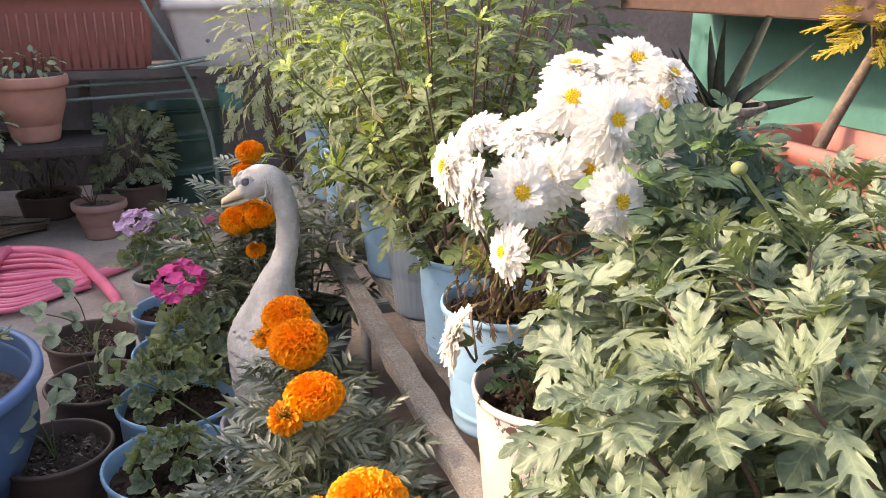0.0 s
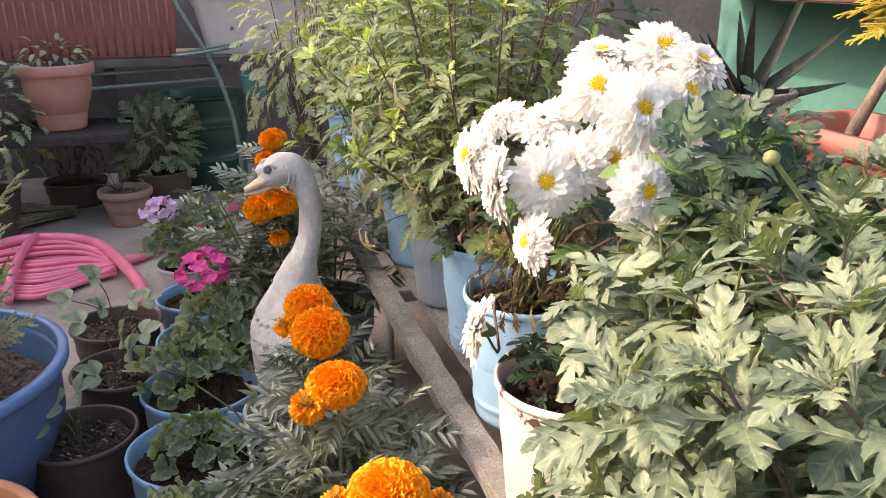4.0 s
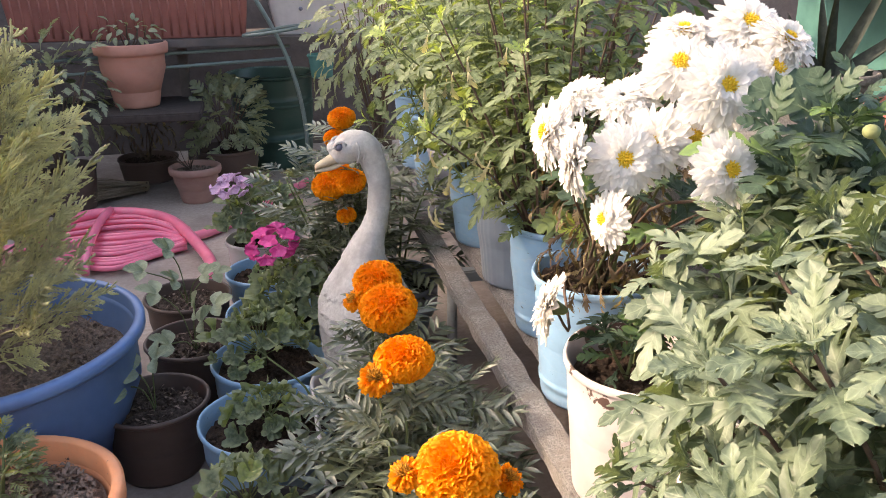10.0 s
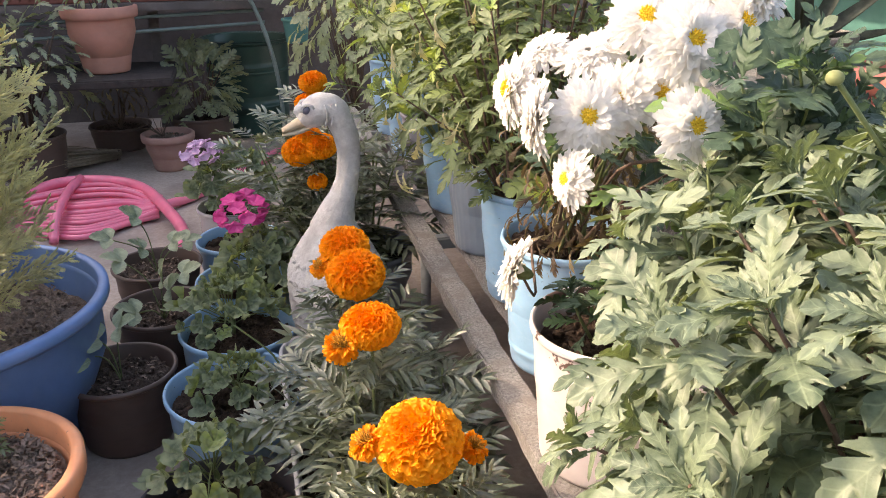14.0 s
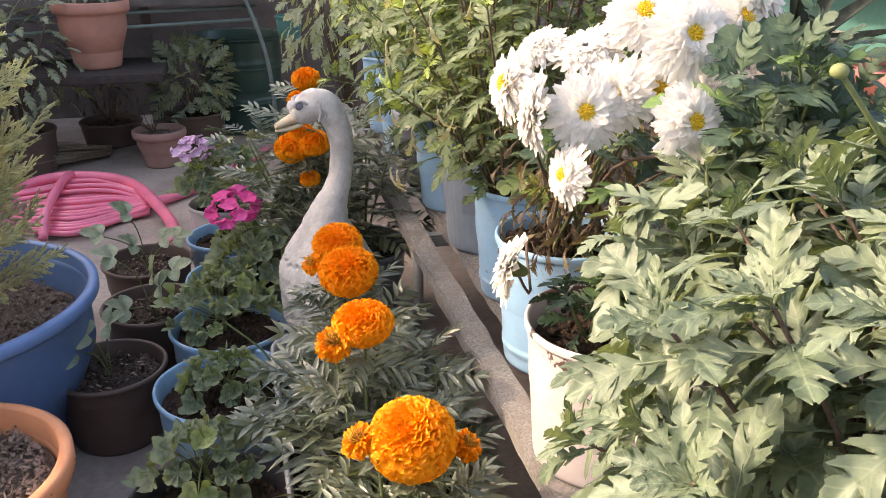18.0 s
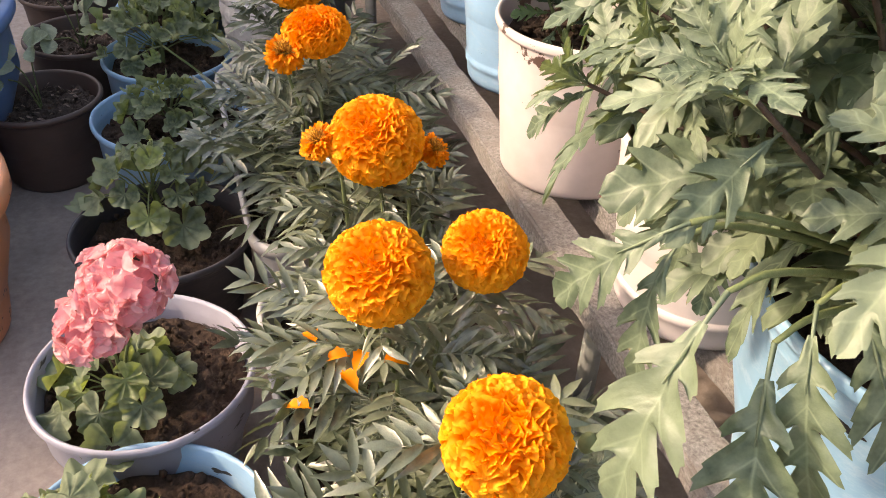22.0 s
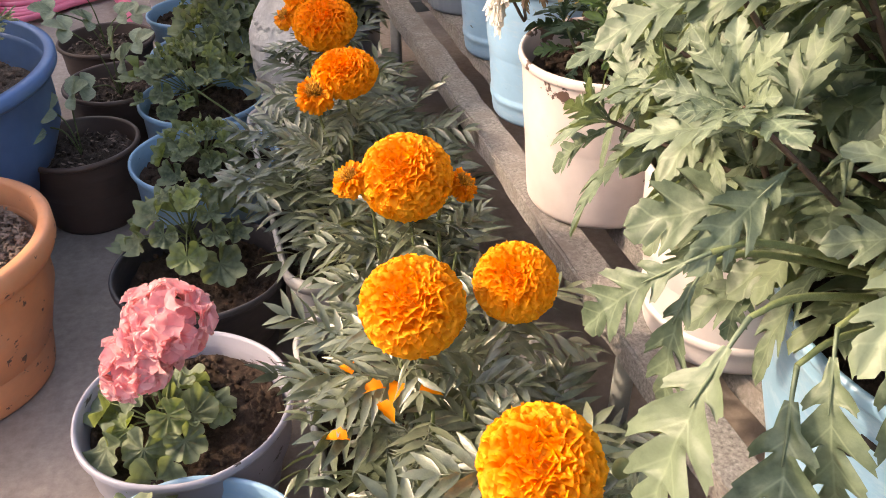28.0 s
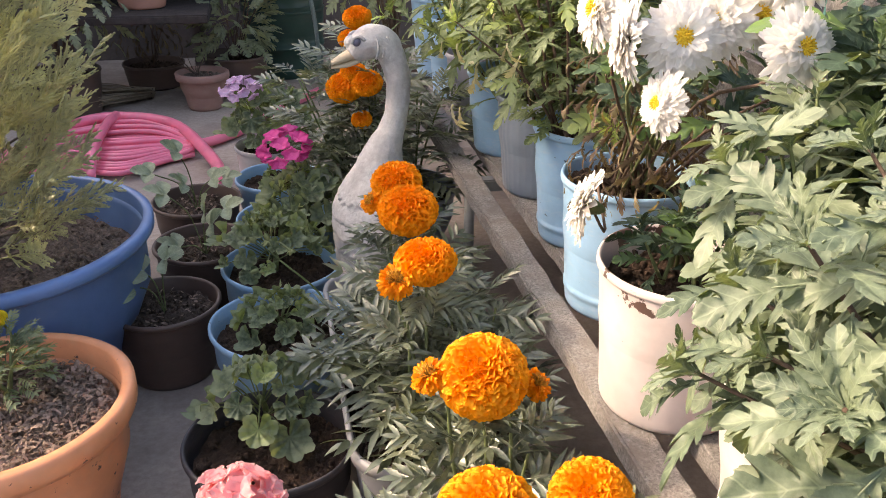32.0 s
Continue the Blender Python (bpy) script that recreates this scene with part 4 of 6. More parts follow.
def paint_chip(ang, z, w, h, seed):
    """Ragged patch of bare black plastic on the front pot's wall."""
    at, verts = Vector((seed * 3.7, 0, 0)), []
    for q in (0.0, 0.5, 1.0):
        for j in range(30):
            a = 2 * math.pi * j / 30
            k = 1 + 0.45 * noise.noise(at + Vector((math.cos(a) * 1.6, math.sin(a) * 1.6, 0))) + 0.40 * noise.noise(at + Vector((math.cos(a) * 5, math.sin(a) * 5, 3)))
            b, zz = ang + 0.5 * w * q * k * math.cos(a) / 0.13, max(0.008, z + 0.5 * h * q * k * math.sin(a))
            away = Vector((math.cos(b), math.sin(b), 0))
            hit = FRONT_WALL.ray_cast(away * 0.3 + Vector((0, 0, zz)), -away)[0]
            verts.append(hit + away * 0.0007)
    part("paint_chip", mesh("paint_chip", verts, grid_faces(3, 30, True), M_BARE), front, None, "black patch of flaked paint")


for k, (ang, z, w, h) in enumerate(((-2.56, 0.081, 0.034, 0.017), (-2.31, 0.068, 0.034, 0.015), (-2.43, 0.031, 0.050, 0.006), (-2.45, 0.019, 0.050, 0.007), (-2.49, 0.047, 0.008, 0.005), (-2.03, 0.077, 0.011, 0.006),
                                    (-2.02, 0.065, 0.010, 0.003), (-1.62, 0.025, 0.070, 0.008), (-1.74, 0.014, 0.050, 0.007), (-2.98, 0.187, 0.028, 0.013), (-2.82, 0.206, 0.030, 0.006), (3.13, 0.027, 0.020, 0.014),
                                    (-2.22, 0.013, 0.032, 0.005), (-2.72, 0.024, 0.020, 0.006), (-2.62, 0.120, 0.008, 0.002), (-1.80, 0.085, 0.006, 0.003))):
    paint_chip(ang, z, w, h, k)
for at, root, size in (((0.375, 0.469, 0.996), (0.42, 0.465, 0.945), 0.53), ((0.372, 0.385, 0.760), (0.40, 0.40, 0.70), 0.85)):
    at, root = Vector(at) - Vector(front.location), Vector(root) - Vector(front.location)
    part("bud", BUD_MESH, front, pose(*at) @ Matrix.Scale(size, 4), "round pale green bud")
    part("stem", stem_mesh([root, root.lerp(at, 0.6) + Vector((0.004, 0, -0.004)), at], 0.0017, 0.0019)[0], front)
second = chrysanthemum(bench_pot(0.655, 0.510), 0.118, 0.215, M_WHITE, "silvery green chrysanthemum in a white painted pot on the bench", L_MUMSILVER,
              cloud(T, (0.48, 0.67, 0.775), (0.15, 0.13, 0.10), 12) + [(0.42, 0.57, 0.62)], 13, 0.95, 5, shapes=MUM_MID, bands=((0.03, 0.045, 0.002),))
H = random.Random(31)
for k in range(8):
    p0 = Vector((H.uniform(0.375, 0.42), 0.50 + 0.012 * k + H.uniform(-0.01, 0.01), H.uniform(0.555, 0.66))) - Vector(second.location)
    d = Vector((-0.62 + H.uniform(-0.2, 0.2), -0.5 + H.uniform(-0.3, 0.3), -0.75 + H.uniform(-0.3, 0.3)))
    part("leaf", front_leaves[k % 6], second, aim(p0, d, (-0.35, -0.7, 0.6), H.uniform(0.75, 1.1), H.uniform(-20, 20)))
    part("stem", stem_mesh([p0 * 0.3 + Vector((0, 0, 0.17)), p0 * 0.7 + Vector((0, 0, 0.10)), p0], 0.0028, 0.0016)[0], second)
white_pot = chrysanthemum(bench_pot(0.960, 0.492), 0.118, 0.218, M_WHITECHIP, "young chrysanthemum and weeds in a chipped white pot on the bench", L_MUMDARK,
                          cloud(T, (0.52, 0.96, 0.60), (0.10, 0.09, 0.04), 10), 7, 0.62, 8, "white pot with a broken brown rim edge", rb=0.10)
lime_tip = leaf_set(MUM_NARROW, "young_leaf", L_LIMETIP)
yellow = chrysanthemum(bench_pot(1.523, 0.562), 0.102, 0.236, M_BLUE, "yellow-green chrysanthemum bush in a light blue pot on the bench", L_MUMYELLOW,
              cloud(T, (0.55, 1.50, 0.84), (0.30, 0.26, 0.42), 29, -0.62), 22, 0.82, 11, start=0.10, shapes=MUM_NARROW, bands=((0.03, 0.042, 0.002),), group="blue pots on the bench", stem_mat=M_BROWNSTEM, young=lime_tip)
PALE = random.Random(61)
pale_leaf = leaf_set(DRY_LEAVES, "withered_leaf", L_PALE)
for k in range(22):
    p = Vector((PALE.uniform(0.27, 0.42), PALE.uniform(1.26, 1.75), PALE.uniform(0.62, 0.96))) - Vector(yellow.location)
    part("withered_leaf", pale_leaf[k % 3], yellow, aim(p, (PALE.uniform(-0.6, 0.1), PALE.uniform(-0.6, 0.2), -1.0), (-0.5, -0.6, 0.3), PALE.uniform(0.8, 1.4), PALE.uniform(-40, 40)), "pale withered leaf")
chrysanthemum(bench_pot(1.800, 0.570), 0.108, 0.225, M_GREYPOT, "yellow-green chrysanthemum in a ribbed grey pot on the bench", L_MUMYELLOW,
              cloud(T, (0.50, 1.80, 0.86), (0.28, 0.22, 0.40), 23, -0.62), 20, 0.84, 12, start=0.10, shapes=MUM_NARROW, flute=0.012, flutes=36, young=lime_tip)
chrysanthemum(bench_pot(2.100, 0.575), 0.110, 0.21, M_BLUE, "chrysanthemum bush in a light blue pot on the bench", L_MUMYELLOW,
              cloud(T, (0.50, 2.10, 0.86), (0.27, 0.22, 0.26), 18, -0.8), 16, 0.9, 13, shapes=MUM_FAR, young=lime_tip, group="blue pots on the bench")
chrysanthemum(bench_pot(2.380, 0.575), 0.108, 0.20, M_LILAC, "chrysanthemum bush in a whitish pot on the bench", L_MUM,
              cloud(T, (0.53, 2.38, 0.86), (0.26, 0.22, 0.22), 14, -0.5), 13, 0.92, 14, shapes=MUM_FAR)
chrysanthemum(bench_pot(2.680, 0.580), 0.112, 0.25, M_BLUE, "chrysanthemum bush in a light blue pot on the bench", L_MUM,
              cloud(T, (0.56, 2.68, 0.90), (0.26, 0.22, 0.22), 11, -0.4), 10, 0.92, 15, shapes=MUM_FAR, group="blue pots on the bench")
chrysanthemum(bench_pot(2.980, 0.580), 0.112, 0.27, M_BLUE, "chrysanthemum bush in a light blue pot at the bench's end", L_MUM,
              cloud(T, (0.58, 2.98, 0.92), (0.26, 0.22, 0.22), 10, -0.4), 9, 0.92, 16, shapes=MUM_FAR, group="blue pots on the bench")
# This plant's shade is put into its leaf colour.
dark = chrysanthemum(bench_pot(0.86, 0.69), 0.098, 0.21, M_DARKPOT, "shade-dark green budding chrysanthemum in a charcoal pot on the bench", L_MUMDARK,
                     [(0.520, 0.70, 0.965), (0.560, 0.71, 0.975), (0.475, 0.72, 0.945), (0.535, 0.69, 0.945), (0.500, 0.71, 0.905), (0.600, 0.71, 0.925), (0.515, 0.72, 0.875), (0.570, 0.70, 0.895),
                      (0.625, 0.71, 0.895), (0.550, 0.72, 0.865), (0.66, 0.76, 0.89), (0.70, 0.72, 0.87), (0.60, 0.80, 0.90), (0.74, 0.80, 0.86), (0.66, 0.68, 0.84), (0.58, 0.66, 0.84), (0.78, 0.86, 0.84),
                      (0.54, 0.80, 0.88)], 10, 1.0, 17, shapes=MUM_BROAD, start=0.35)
tuft = leaf_set(MUM_FAR[:2], "young_leaf", L_MUMLIME)
for k in range(5):
    part("young_leaf", tuft[k % 2], dark, aim(Vector((0.532, 0.690, 0.952)) - Vector(dark.location), (math.cos(k * 1.3), math.sin(k * 1.3), 0.7), (0, -0.4, 1), 0.36), "bright lime-green new leaf")
chrysanthemum(bench_pot(0.60, 0.80), 0.115, 0.21, M_BLUE, "tall silvery green chrysanthemum in a blue pot on the bench", L_MUMSILVER,
              cloud(T, (0.72, 0.62, 0.825), (0.20, 0.17, 0.12), 14), 14, 0.95, 18, shapes=MUM_MID)
chrysanthemum((0.46, 0.09, 0.0), 0.12, 0.23, M_BLACK, "bright green toothed chrysanthemum in a black pot on the floor", L_MUMLIME,
                        [(0.45, 0.215, 0.325), (0.53, 0.195, 0.325), (0.40, 0.11, 0.30), (0.47, 0.11, 0.33), (0.56, 0.11, 0.30), (0.45, 0.15, 0.33), (0.42, 0.04, 0.30)],
              8, 1.25, 19, start=0.40)


# ---- the flowering white chrysanthemum ----
def white_chrysanthemum():
    at = bench_pot(1.243, 0.532)
    t = thing("potted_chrysanthemum", at, "white flowering chrysanthemum with withered lower leaves in a light blue pot", "potted plant")
    pot(t, 0.112, 0.235, M_BLUE, 0.092, bands=((0.03, 0.042, 0.002),))
    soil(t, 0.10, 0.212)
    rng = random.Random(5)
    o = Vector(at)
    # centre, facing, size
    blooms = [
        ((0.375, 0.840, 0.890), (-0.25, -0.90, 0.25), 0.95), ((0.420, 0.850, 0.905), (-0.78, -0.60, 0.10), 0.92), ((0.462, 0.840, 0.912), (-0.60, -0.75, 0.05), 0.85),
        ((0.440, 0.740, 0.897), (0.10, -0.92, 0.35), 0.90), ((0.473, 0.815, 0.968), (-0.05, -0.9, 0.40), 1.10), ((0.466, 0.900, 0.980), (-0.25, -0.70, 0.60), 1.0),
        ((0.538, 0.885, 1.024), (-0.05, -0.70, 0.68), 1.0), ((0.562, 0.845, 1.010), (0.22, -0.58, 0.78), 0.86), ((0.542, 0.830, 0.981), (0.15, -0.75, 0.6), 0.84),
        ((0.322, 0.925, 0.905), (-0.96, -0.05, 0.22), 0.98), ((0.332, 0.865, 0.885), (-0.93, 0.36, 0.02), 1.0), ((0.408, 0.920, 0.940), (-0.30, -0.30, 0.90), 0.92),
        ((0.350, 0.812, 0.830), (-0.95, -0.18, 0.16), 0.76), ((0.498, 0.955, 1.010), (-0.15, -0.3, 0.92), 0.95), ((0.366, 0.96, 0.940), (-0.62, -0.15, 0.75), 0.78),
        ((0.517, 0.93, 0.978), (0.0, -0.3, 0.9), 0.9), ((0.432, 0.955, 0.940), (-0.5, 0.1, 0.8), 0.85), ((0.502, 0.875, 0.940), (-0.4, -0.75, 0.3), 0.85),
        ((0.352, 0.985, 0.650), (-0.88, 0.46, 0.22), 1.08)]
    for k, (c, face, size) in enumerate(blooms):
        c, n = Vector(c) - o, Vector(face).normalized()
        me, pts = stem_mesh([(rng.uniform(-0.03, 0.03), rng.uniform(-0.05, 0.02), 0.2), (c * 0.55 + Vector((0, 0.02, 0.12))) if k < 18 else Vector((-0.10, -0.10, 0.27)),
                             c - n * 0.03 + Vector((0, 0.01, -0.03)), c - n * 0.004], 0.0026, 0.0018, M_BROWNSTEM if k % 3 == 0 else M_STEM, 12)
        part("stem", me, t)
        f = part("flower", DAISY_MESH[k % 3], t, axis(c, n, size, rng.uniform(0, 360)), "white double daisy bloom with yellow centre")
        if k not in (10, 11, 14):
            part("disc", DISC_MESH, f)
        part("calyx", CALYX, f, pose(0, 0, -0.021))
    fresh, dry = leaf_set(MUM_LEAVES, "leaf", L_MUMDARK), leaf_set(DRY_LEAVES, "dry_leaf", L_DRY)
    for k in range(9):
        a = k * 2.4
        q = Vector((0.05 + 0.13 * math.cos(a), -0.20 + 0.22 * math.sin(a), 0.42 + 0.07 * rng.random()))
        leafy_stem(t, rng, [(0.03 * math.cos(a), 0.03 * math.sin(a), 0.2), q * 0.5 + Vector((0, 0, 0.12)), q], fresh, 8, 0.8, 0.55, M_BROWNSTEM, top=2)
    for k in range(295):
        a, u = rng.uniform(0, 6.28), rng.random()
        p = Vector((-0.01 + 0.12 * math.cos(a) * rng.random(), -0.05 + 0.13 * math.sin(a) * rng.random(), 0.225 + 0.25 * u * u ** 0.3))
        part("dry_leaf", rng.choice(dry), t, aim(p, (math.cos(a), math.sin(a), rng.uniform(-1.2, 0.1)), (0, 0, 1), rng.uniform(0.45, 0.85), rng.uniform(-60, 60)))
    return t


white_chrysanthemum()


# ---- geraniums ----
def geranium(at, rt, h, mat, label, seed, leaves=22, spread=0.11, tall=0.10, size=1.0, heads=(), rb=None, pot_label="", soilmat=M_SOIL, group="", leafmat=L_GERANIUM,
             lean=(0, 0), buds=(), wob=0.035, turn_up=0.0):
    """Potted geranium; flower heads as (place, mesh, size)."""
    t = thing("potted_geranium", at, label, "potted plant", group)
    pot(t, rt, h, mat, rb or rt * 0.76, 0.004, 0.014, pot_label, wob=wob)
    soil(t, rt - 0.011, h - 0.035, soilmat, crumbs=110)
    rng = random.Random(seed)
    z0 = h - 0.035
    o = Vector(at)
    c = Vector((lean[0], lean[1], 0))
    main = Build()
    crown = c + Vector((rng.uniform(-0.01, 0.01), 0, z0 + tall * 0.6))
    main.add(*tube(smooth_path([c * 0.8 + Vector((0, 0, z0)), c + Vector((0.006, 0, z0 + tall * 0.35)), crown], 8), [0.0065 - 0.0003 * i for i in range(8)], 8))
    ms = leaf_set(GER_LEAVES, "leaf", leafmat)
    for k in range(leaves):
        a = k * 2.39996 + rng.uniform(-0.35, 0.35)
        u = math.sqrt((k + 0.6) / leaves)
        p = c + Vector((spread * u * math.cos(a), spread * u * math.sin(a), z0 + tall * (1.15 - 0.75 * u * u) + rng.uniform(-0.015, 0.015)))
        root = c + Vector((0.004 * math.cos(a), 0.004 * math.sin(a), z0 + tall * rng.uniform(0.2, 0.6)))
        part("stalk", mesh("stalk", *tube(smooth_path([root, root.lerp(p, 0.55) + Vector((0, 0, 0.008)), p - Vector((0, 0, 0.001))], 6), 0.0013, 5), M_STEM), t)
        tilt = Vector((math.cos(a) * (0.35 + 0.7 * u), math.sin(a) * (0.35 + 0.7 * u) - 0.15, 1.0)) + jit(rng, 0.35)
        out = Vector((math.cos(a), math.sin(a), -0.2 * u))
        part("leaf", rng.choice(ms), t, aim(p, out - tilt.normalized() * out.dot(tilt.normalized()), tilt, size * rng.uniform(0.65, 1.25) * (0.7 + 0.4 * u), 0))
    for place, me, s in heads:
        q = Vector(place) - o
        part("flower_stalk", mesh("flower_stalk", *tube(smooth_path([crown, crown.lerp(q, 0.5) + Vector((0.006, 0, 0.01)), q], 8), 0.0022, 6), M_STEM), t)
        part("flower_head", me, t, axis(q, (-0.1, -0.35, 0.9), s, rng.uniform(0, 360)) @ Matrix.Diagonal((1.12, 1.12, 0.85, 1)))
    for place, s in buds:
        q = Vector(place) - o
        part("flower_stalk", mesh("flower_stalk", *tube(smooth_path([crown, crown.lerp(q, 0.6) + Vector((0, 0, 0.012)), q], 8), 0.002, 6), M_STEM), t)
        for k in range(9):
            d = Vector((math.cos(k * 2.4) * 0.7, math.sin(k * 2.4) * 0.7, rng.uniform(-0.9, 0.6))).normalized()
            part("bud", BUD_MESH, t, axis(q + d * 0.005 * s, d + Vector((0, 0, -0.5)), 0.34 * s) @ Matrix.Diagonal((0.7, 0.7, 1.7, 1)))
    part("stem", main.done("stem", M_STEM), t)
    return t


SALMON = umbel_mesh(P_SALMON, 2, 34, 0.0175, 0.036, 0.10, 0.58, 1.05, 0.62)
MAGENTA = umbel_mesh(P_MAGENTA, 3, 15, 0.023, 0.050, 0.14, 0.56, 0.58)
FUCHSIA = umbel_mesh(P_FUCHSIA, 4, 14, 0.0225, 0.036, 0.035, 0.60, 0.85, 0.28)
LILAC = umbel_mesh(P_LILAC, 5, 17, 0.020, 0.040, 0.14, 0.56, 0.75)
row = "geranium pots on the floor"
bowl = geranium((-0.053, 1.575, 0), 0.143, 0.185, M_BLUE, "small geranium in a light blue bowl pot", 31, 22, 0.085, 0.07, 0.72, group=row, lean=(0.0, 0.01))
geranium((-0.041, 1.834, 0), 0.137, 0.195, M_BLUE, "geranium with bud stalks in a light blue pot", 32, 30, 0.13, 0.12, 0.8, group=row, lean=(-0.02, 0.03),
         buds=(((-0.07, 1.68, 0.315), 1.1), ((-0.02, 1.66, 0.30), 1.0)))
stalk = [Vector(p) - Vector(bowl.location) for p in ((0.045, 1.60, 0.165), (0.030, 1.61, 0.225), (-0.044, 1.62, 0.301))]
part("flower_stalk", stem_mesh(stalk, 0.0028, 0.0020)[0], bowl)
for p in ((-0.095, 1.62, 0.351), (-0.067, 1.62, 0.356), (-0.097, 1.62, 0.281)):
    q = Vector(p) - Vector(bowl.location)
    part("flower_stalk", stem_mesh([stalk[2], stalk[2].lerp(q, 0.5) + Vector((0, 0, 0.004)), q], 0.0013, 0.0011)[0], bowl)
    part("bud", BUD_MESH, bowl, axis(q, q - stalk[2], 0.62) @ Matrix.Diagonal((0.75, 0.75, 1.6, 1)), "closed pinkish green bud")
geranium((-0.020, 2.12, 0), 0.132, 0.19, M_BLUE, "bushy geranium with a magenta flower head in a light blue pot", 33, 40, 0.13, 0.15, 1.0, group=row, lean=(0.055, -0.06),
         heads=(((-0.006, 2.085, 0.380), MAGENTA, 1.05),))
geranium((-0.030, 2.44, 0), 0.125, 0.19, M_BLUE, "geranium stub in a light blue pot", 34, 9, 0.07, 0.05, 0.8, group=row)
geranium((-0.050, 2.76, 0), 0.115, 0.19, M_WHITE, "bushy geranium with a lilac flower head in a whitish pot", 35, 46, 0.15, 0.20, 1.0, group=row,
         heads=(((-0.125, 2.70, 0.375), LILAC, 1.05),))
geranium((-0.083, 1.198, 0), 0.138, 0.18, M_DARKPOT, "geranium with drooping leaves in a charcoal pot", 36, 20, 0.10, 0.12, 0.9, group=row, lean=(-0.01, 0.07))
geranium((-0.121, 0.896, 0), 0.140, 0.175, M_LILAC, "geranium with a salmon pink flower head in a worn whitish pot", 37, 17, 0.085, 0.05, 0.85, group=row,
         heads=(((-0.112, 0.868, 0.318), SALMON, 1.12), ((-0.152, 0.850, 0.282), SALMON, 0.92)), lean=(-0.03, -0.02))
geranium((-0.133, 0.636, 0), 0.143, 0.155, M_BLUE, "curly-leaved geranium in a worn blue pot", 38, 30, 0.085, 0.10, 0.78, group=row, lean=(-0.065, -0.01))
geranium((-0.125, 0.335, 0), 0.135, 0.15, M_TROUGH, "young sunlit geranium in a grey pot", 39, 13, 0.105, 0.10, 1.15, group=row, lean=(0.005, 0.035))
geranium((0.19, 0.13, 0), 0.125, 0.17, M_TERRA, "geranium with a crimson-pink flower head in a terracotta pot", 40, 26, 0.12, 0.10, 1.15, group=row,
         heads=(((0.182, 0.238, 0.366), FUCHSIA, 1.05),), buds=(((0.098, 0.240, 0.325), 1.1),))


# ---- marigolds in troughs ----
def trough_profile(sx, sy, h, corner, mat, t):
    """Long planter with rounded ends, rolled rim and a hollow inside."""
    loops = [(0.84, 0.0), (0.85, 0.006), (0.93, h * 0.7), (0.95, h - 0.03), (0.952, h - 0.022), (1.0, h - 0.02), (1.005, h - 0.008), (0.99, h), (0.955, h), (0.94, h - 0.006),
             (0.90, h * 0.6), (0.80, 0.02)]
    seg = 72
    verts = []
    for q, z in loops:
        inset = (1 - q) * sx * 0.5
        ax, ay = sx / 2 - inset, sy / 2 - inset
        c = max(0.01, corner - inset * 0.5)
        per = []
        for cx, cy, a0 in ((ax - c, ay - c, 0), (-ax + c, ay - c, 90), (-ax + c, -ay + c, 180), (ax - c, -ay + c, 270)):
            for k in range(seg // 4):
                a = radians(a0 + 90 * k / (seg // 4 - 1))
                per.append((cx + c * math.cos(a), cy + c * math.sin(a), z))
        verts += per
    f = grid_faces(len(loops), seg, True)
    f.append(tuple(reversed(range(seg))))
    f.append(tuple(range(len(verts) - seg, len(verts))))
    return part("planter", mesh("planter", verts, f, mat), t)


def marigold_plant(t, rng, base, leaves, n_leaves, blooms, reach=0.10, top=0.20, lean=(0, 0)):
    """Bushy marigold with pinnate leaves; blooms as (place in the thing, facing, size, mesh)."""
    b = Vector(base)
    for k in range(3):
        a = k * 2.1 + rng.uniform(-0.4, 0.4)
        tip = b + Vector((0.05 * math.cos(a) + lean[0], 0.05 * math.sin(a) + lean[1], top))
        part("stem", stem_mesh([b + jit(rng, 0.006), b.lerp(tip, 0.5) + jit(rng, 0.012), tip], 0.0038, 0.002)[0], t)
    for k in range(n_leaves):
        a = k * 2.39996 + rng.uniform(-0.3, 0.3)
        s = (k + 0.5) / n_leaves
        p = b + Vector((reach * 0.32 * math.cos(a) + lean[0] * s, reach * 0.32 * math.sin(a) + lean[1] * s, 0.03 + (top - 0.02) * s))
        d = Vector((math.cos(a), math.sin(a), 0.30 + 0.35 * s + rng.uniform(-0.3, 0.3)))
        part("leaf", rng.choice(leaves), t, aim(p, d, (0, 0, 1), rng.uniform(0.85, 1.2) * (1.12 - 0.42 * s), rng.uniform(-30, 30)))
    for c, face, size, me in blooms:
        c, n = Vector(c), Vector(face).normalized()
        stalk, path = stem_mesh([b, b.lerp(c, 0.55) + jit(rng, 0.01), c - n * 0.04, c - n * 0.01], 0.0030, 0.0022)
        part("stem", stalk, t)
        for k in range(7 if size > 0.7 else 2):
            q = path[min(8, 4 + (k * 3) // 5)] - Vector((0, 0, 0.006 * (k % 3)))
            a = k * 2.39996 + size
            part("leaf", rng.choice(leaves), t, aim(q, (math.cos(a), math.sin(a), 0.22 + rng.uniform(-0.2, 0.3)), (0, 0, 1), rng.uniform(0.62, 0.88), rng.uniform(-25, 25)))
        if type(me) is tuple:
            f = part("flower", me[0], t, axis(c, n, size, rng.uniform(0, 360)), "fading orange bloom with a brown tuft")
            part("tuft", me[1], f)
        else:
            f = part("flower", me, t, axis(c, n, size, rng.uniform(0, 360)), "round ruffled orange bloom")
        part("calyx", CALYX, f, pose(0, 0, -0.006) @ Matrix.Scale(1.3, 4))


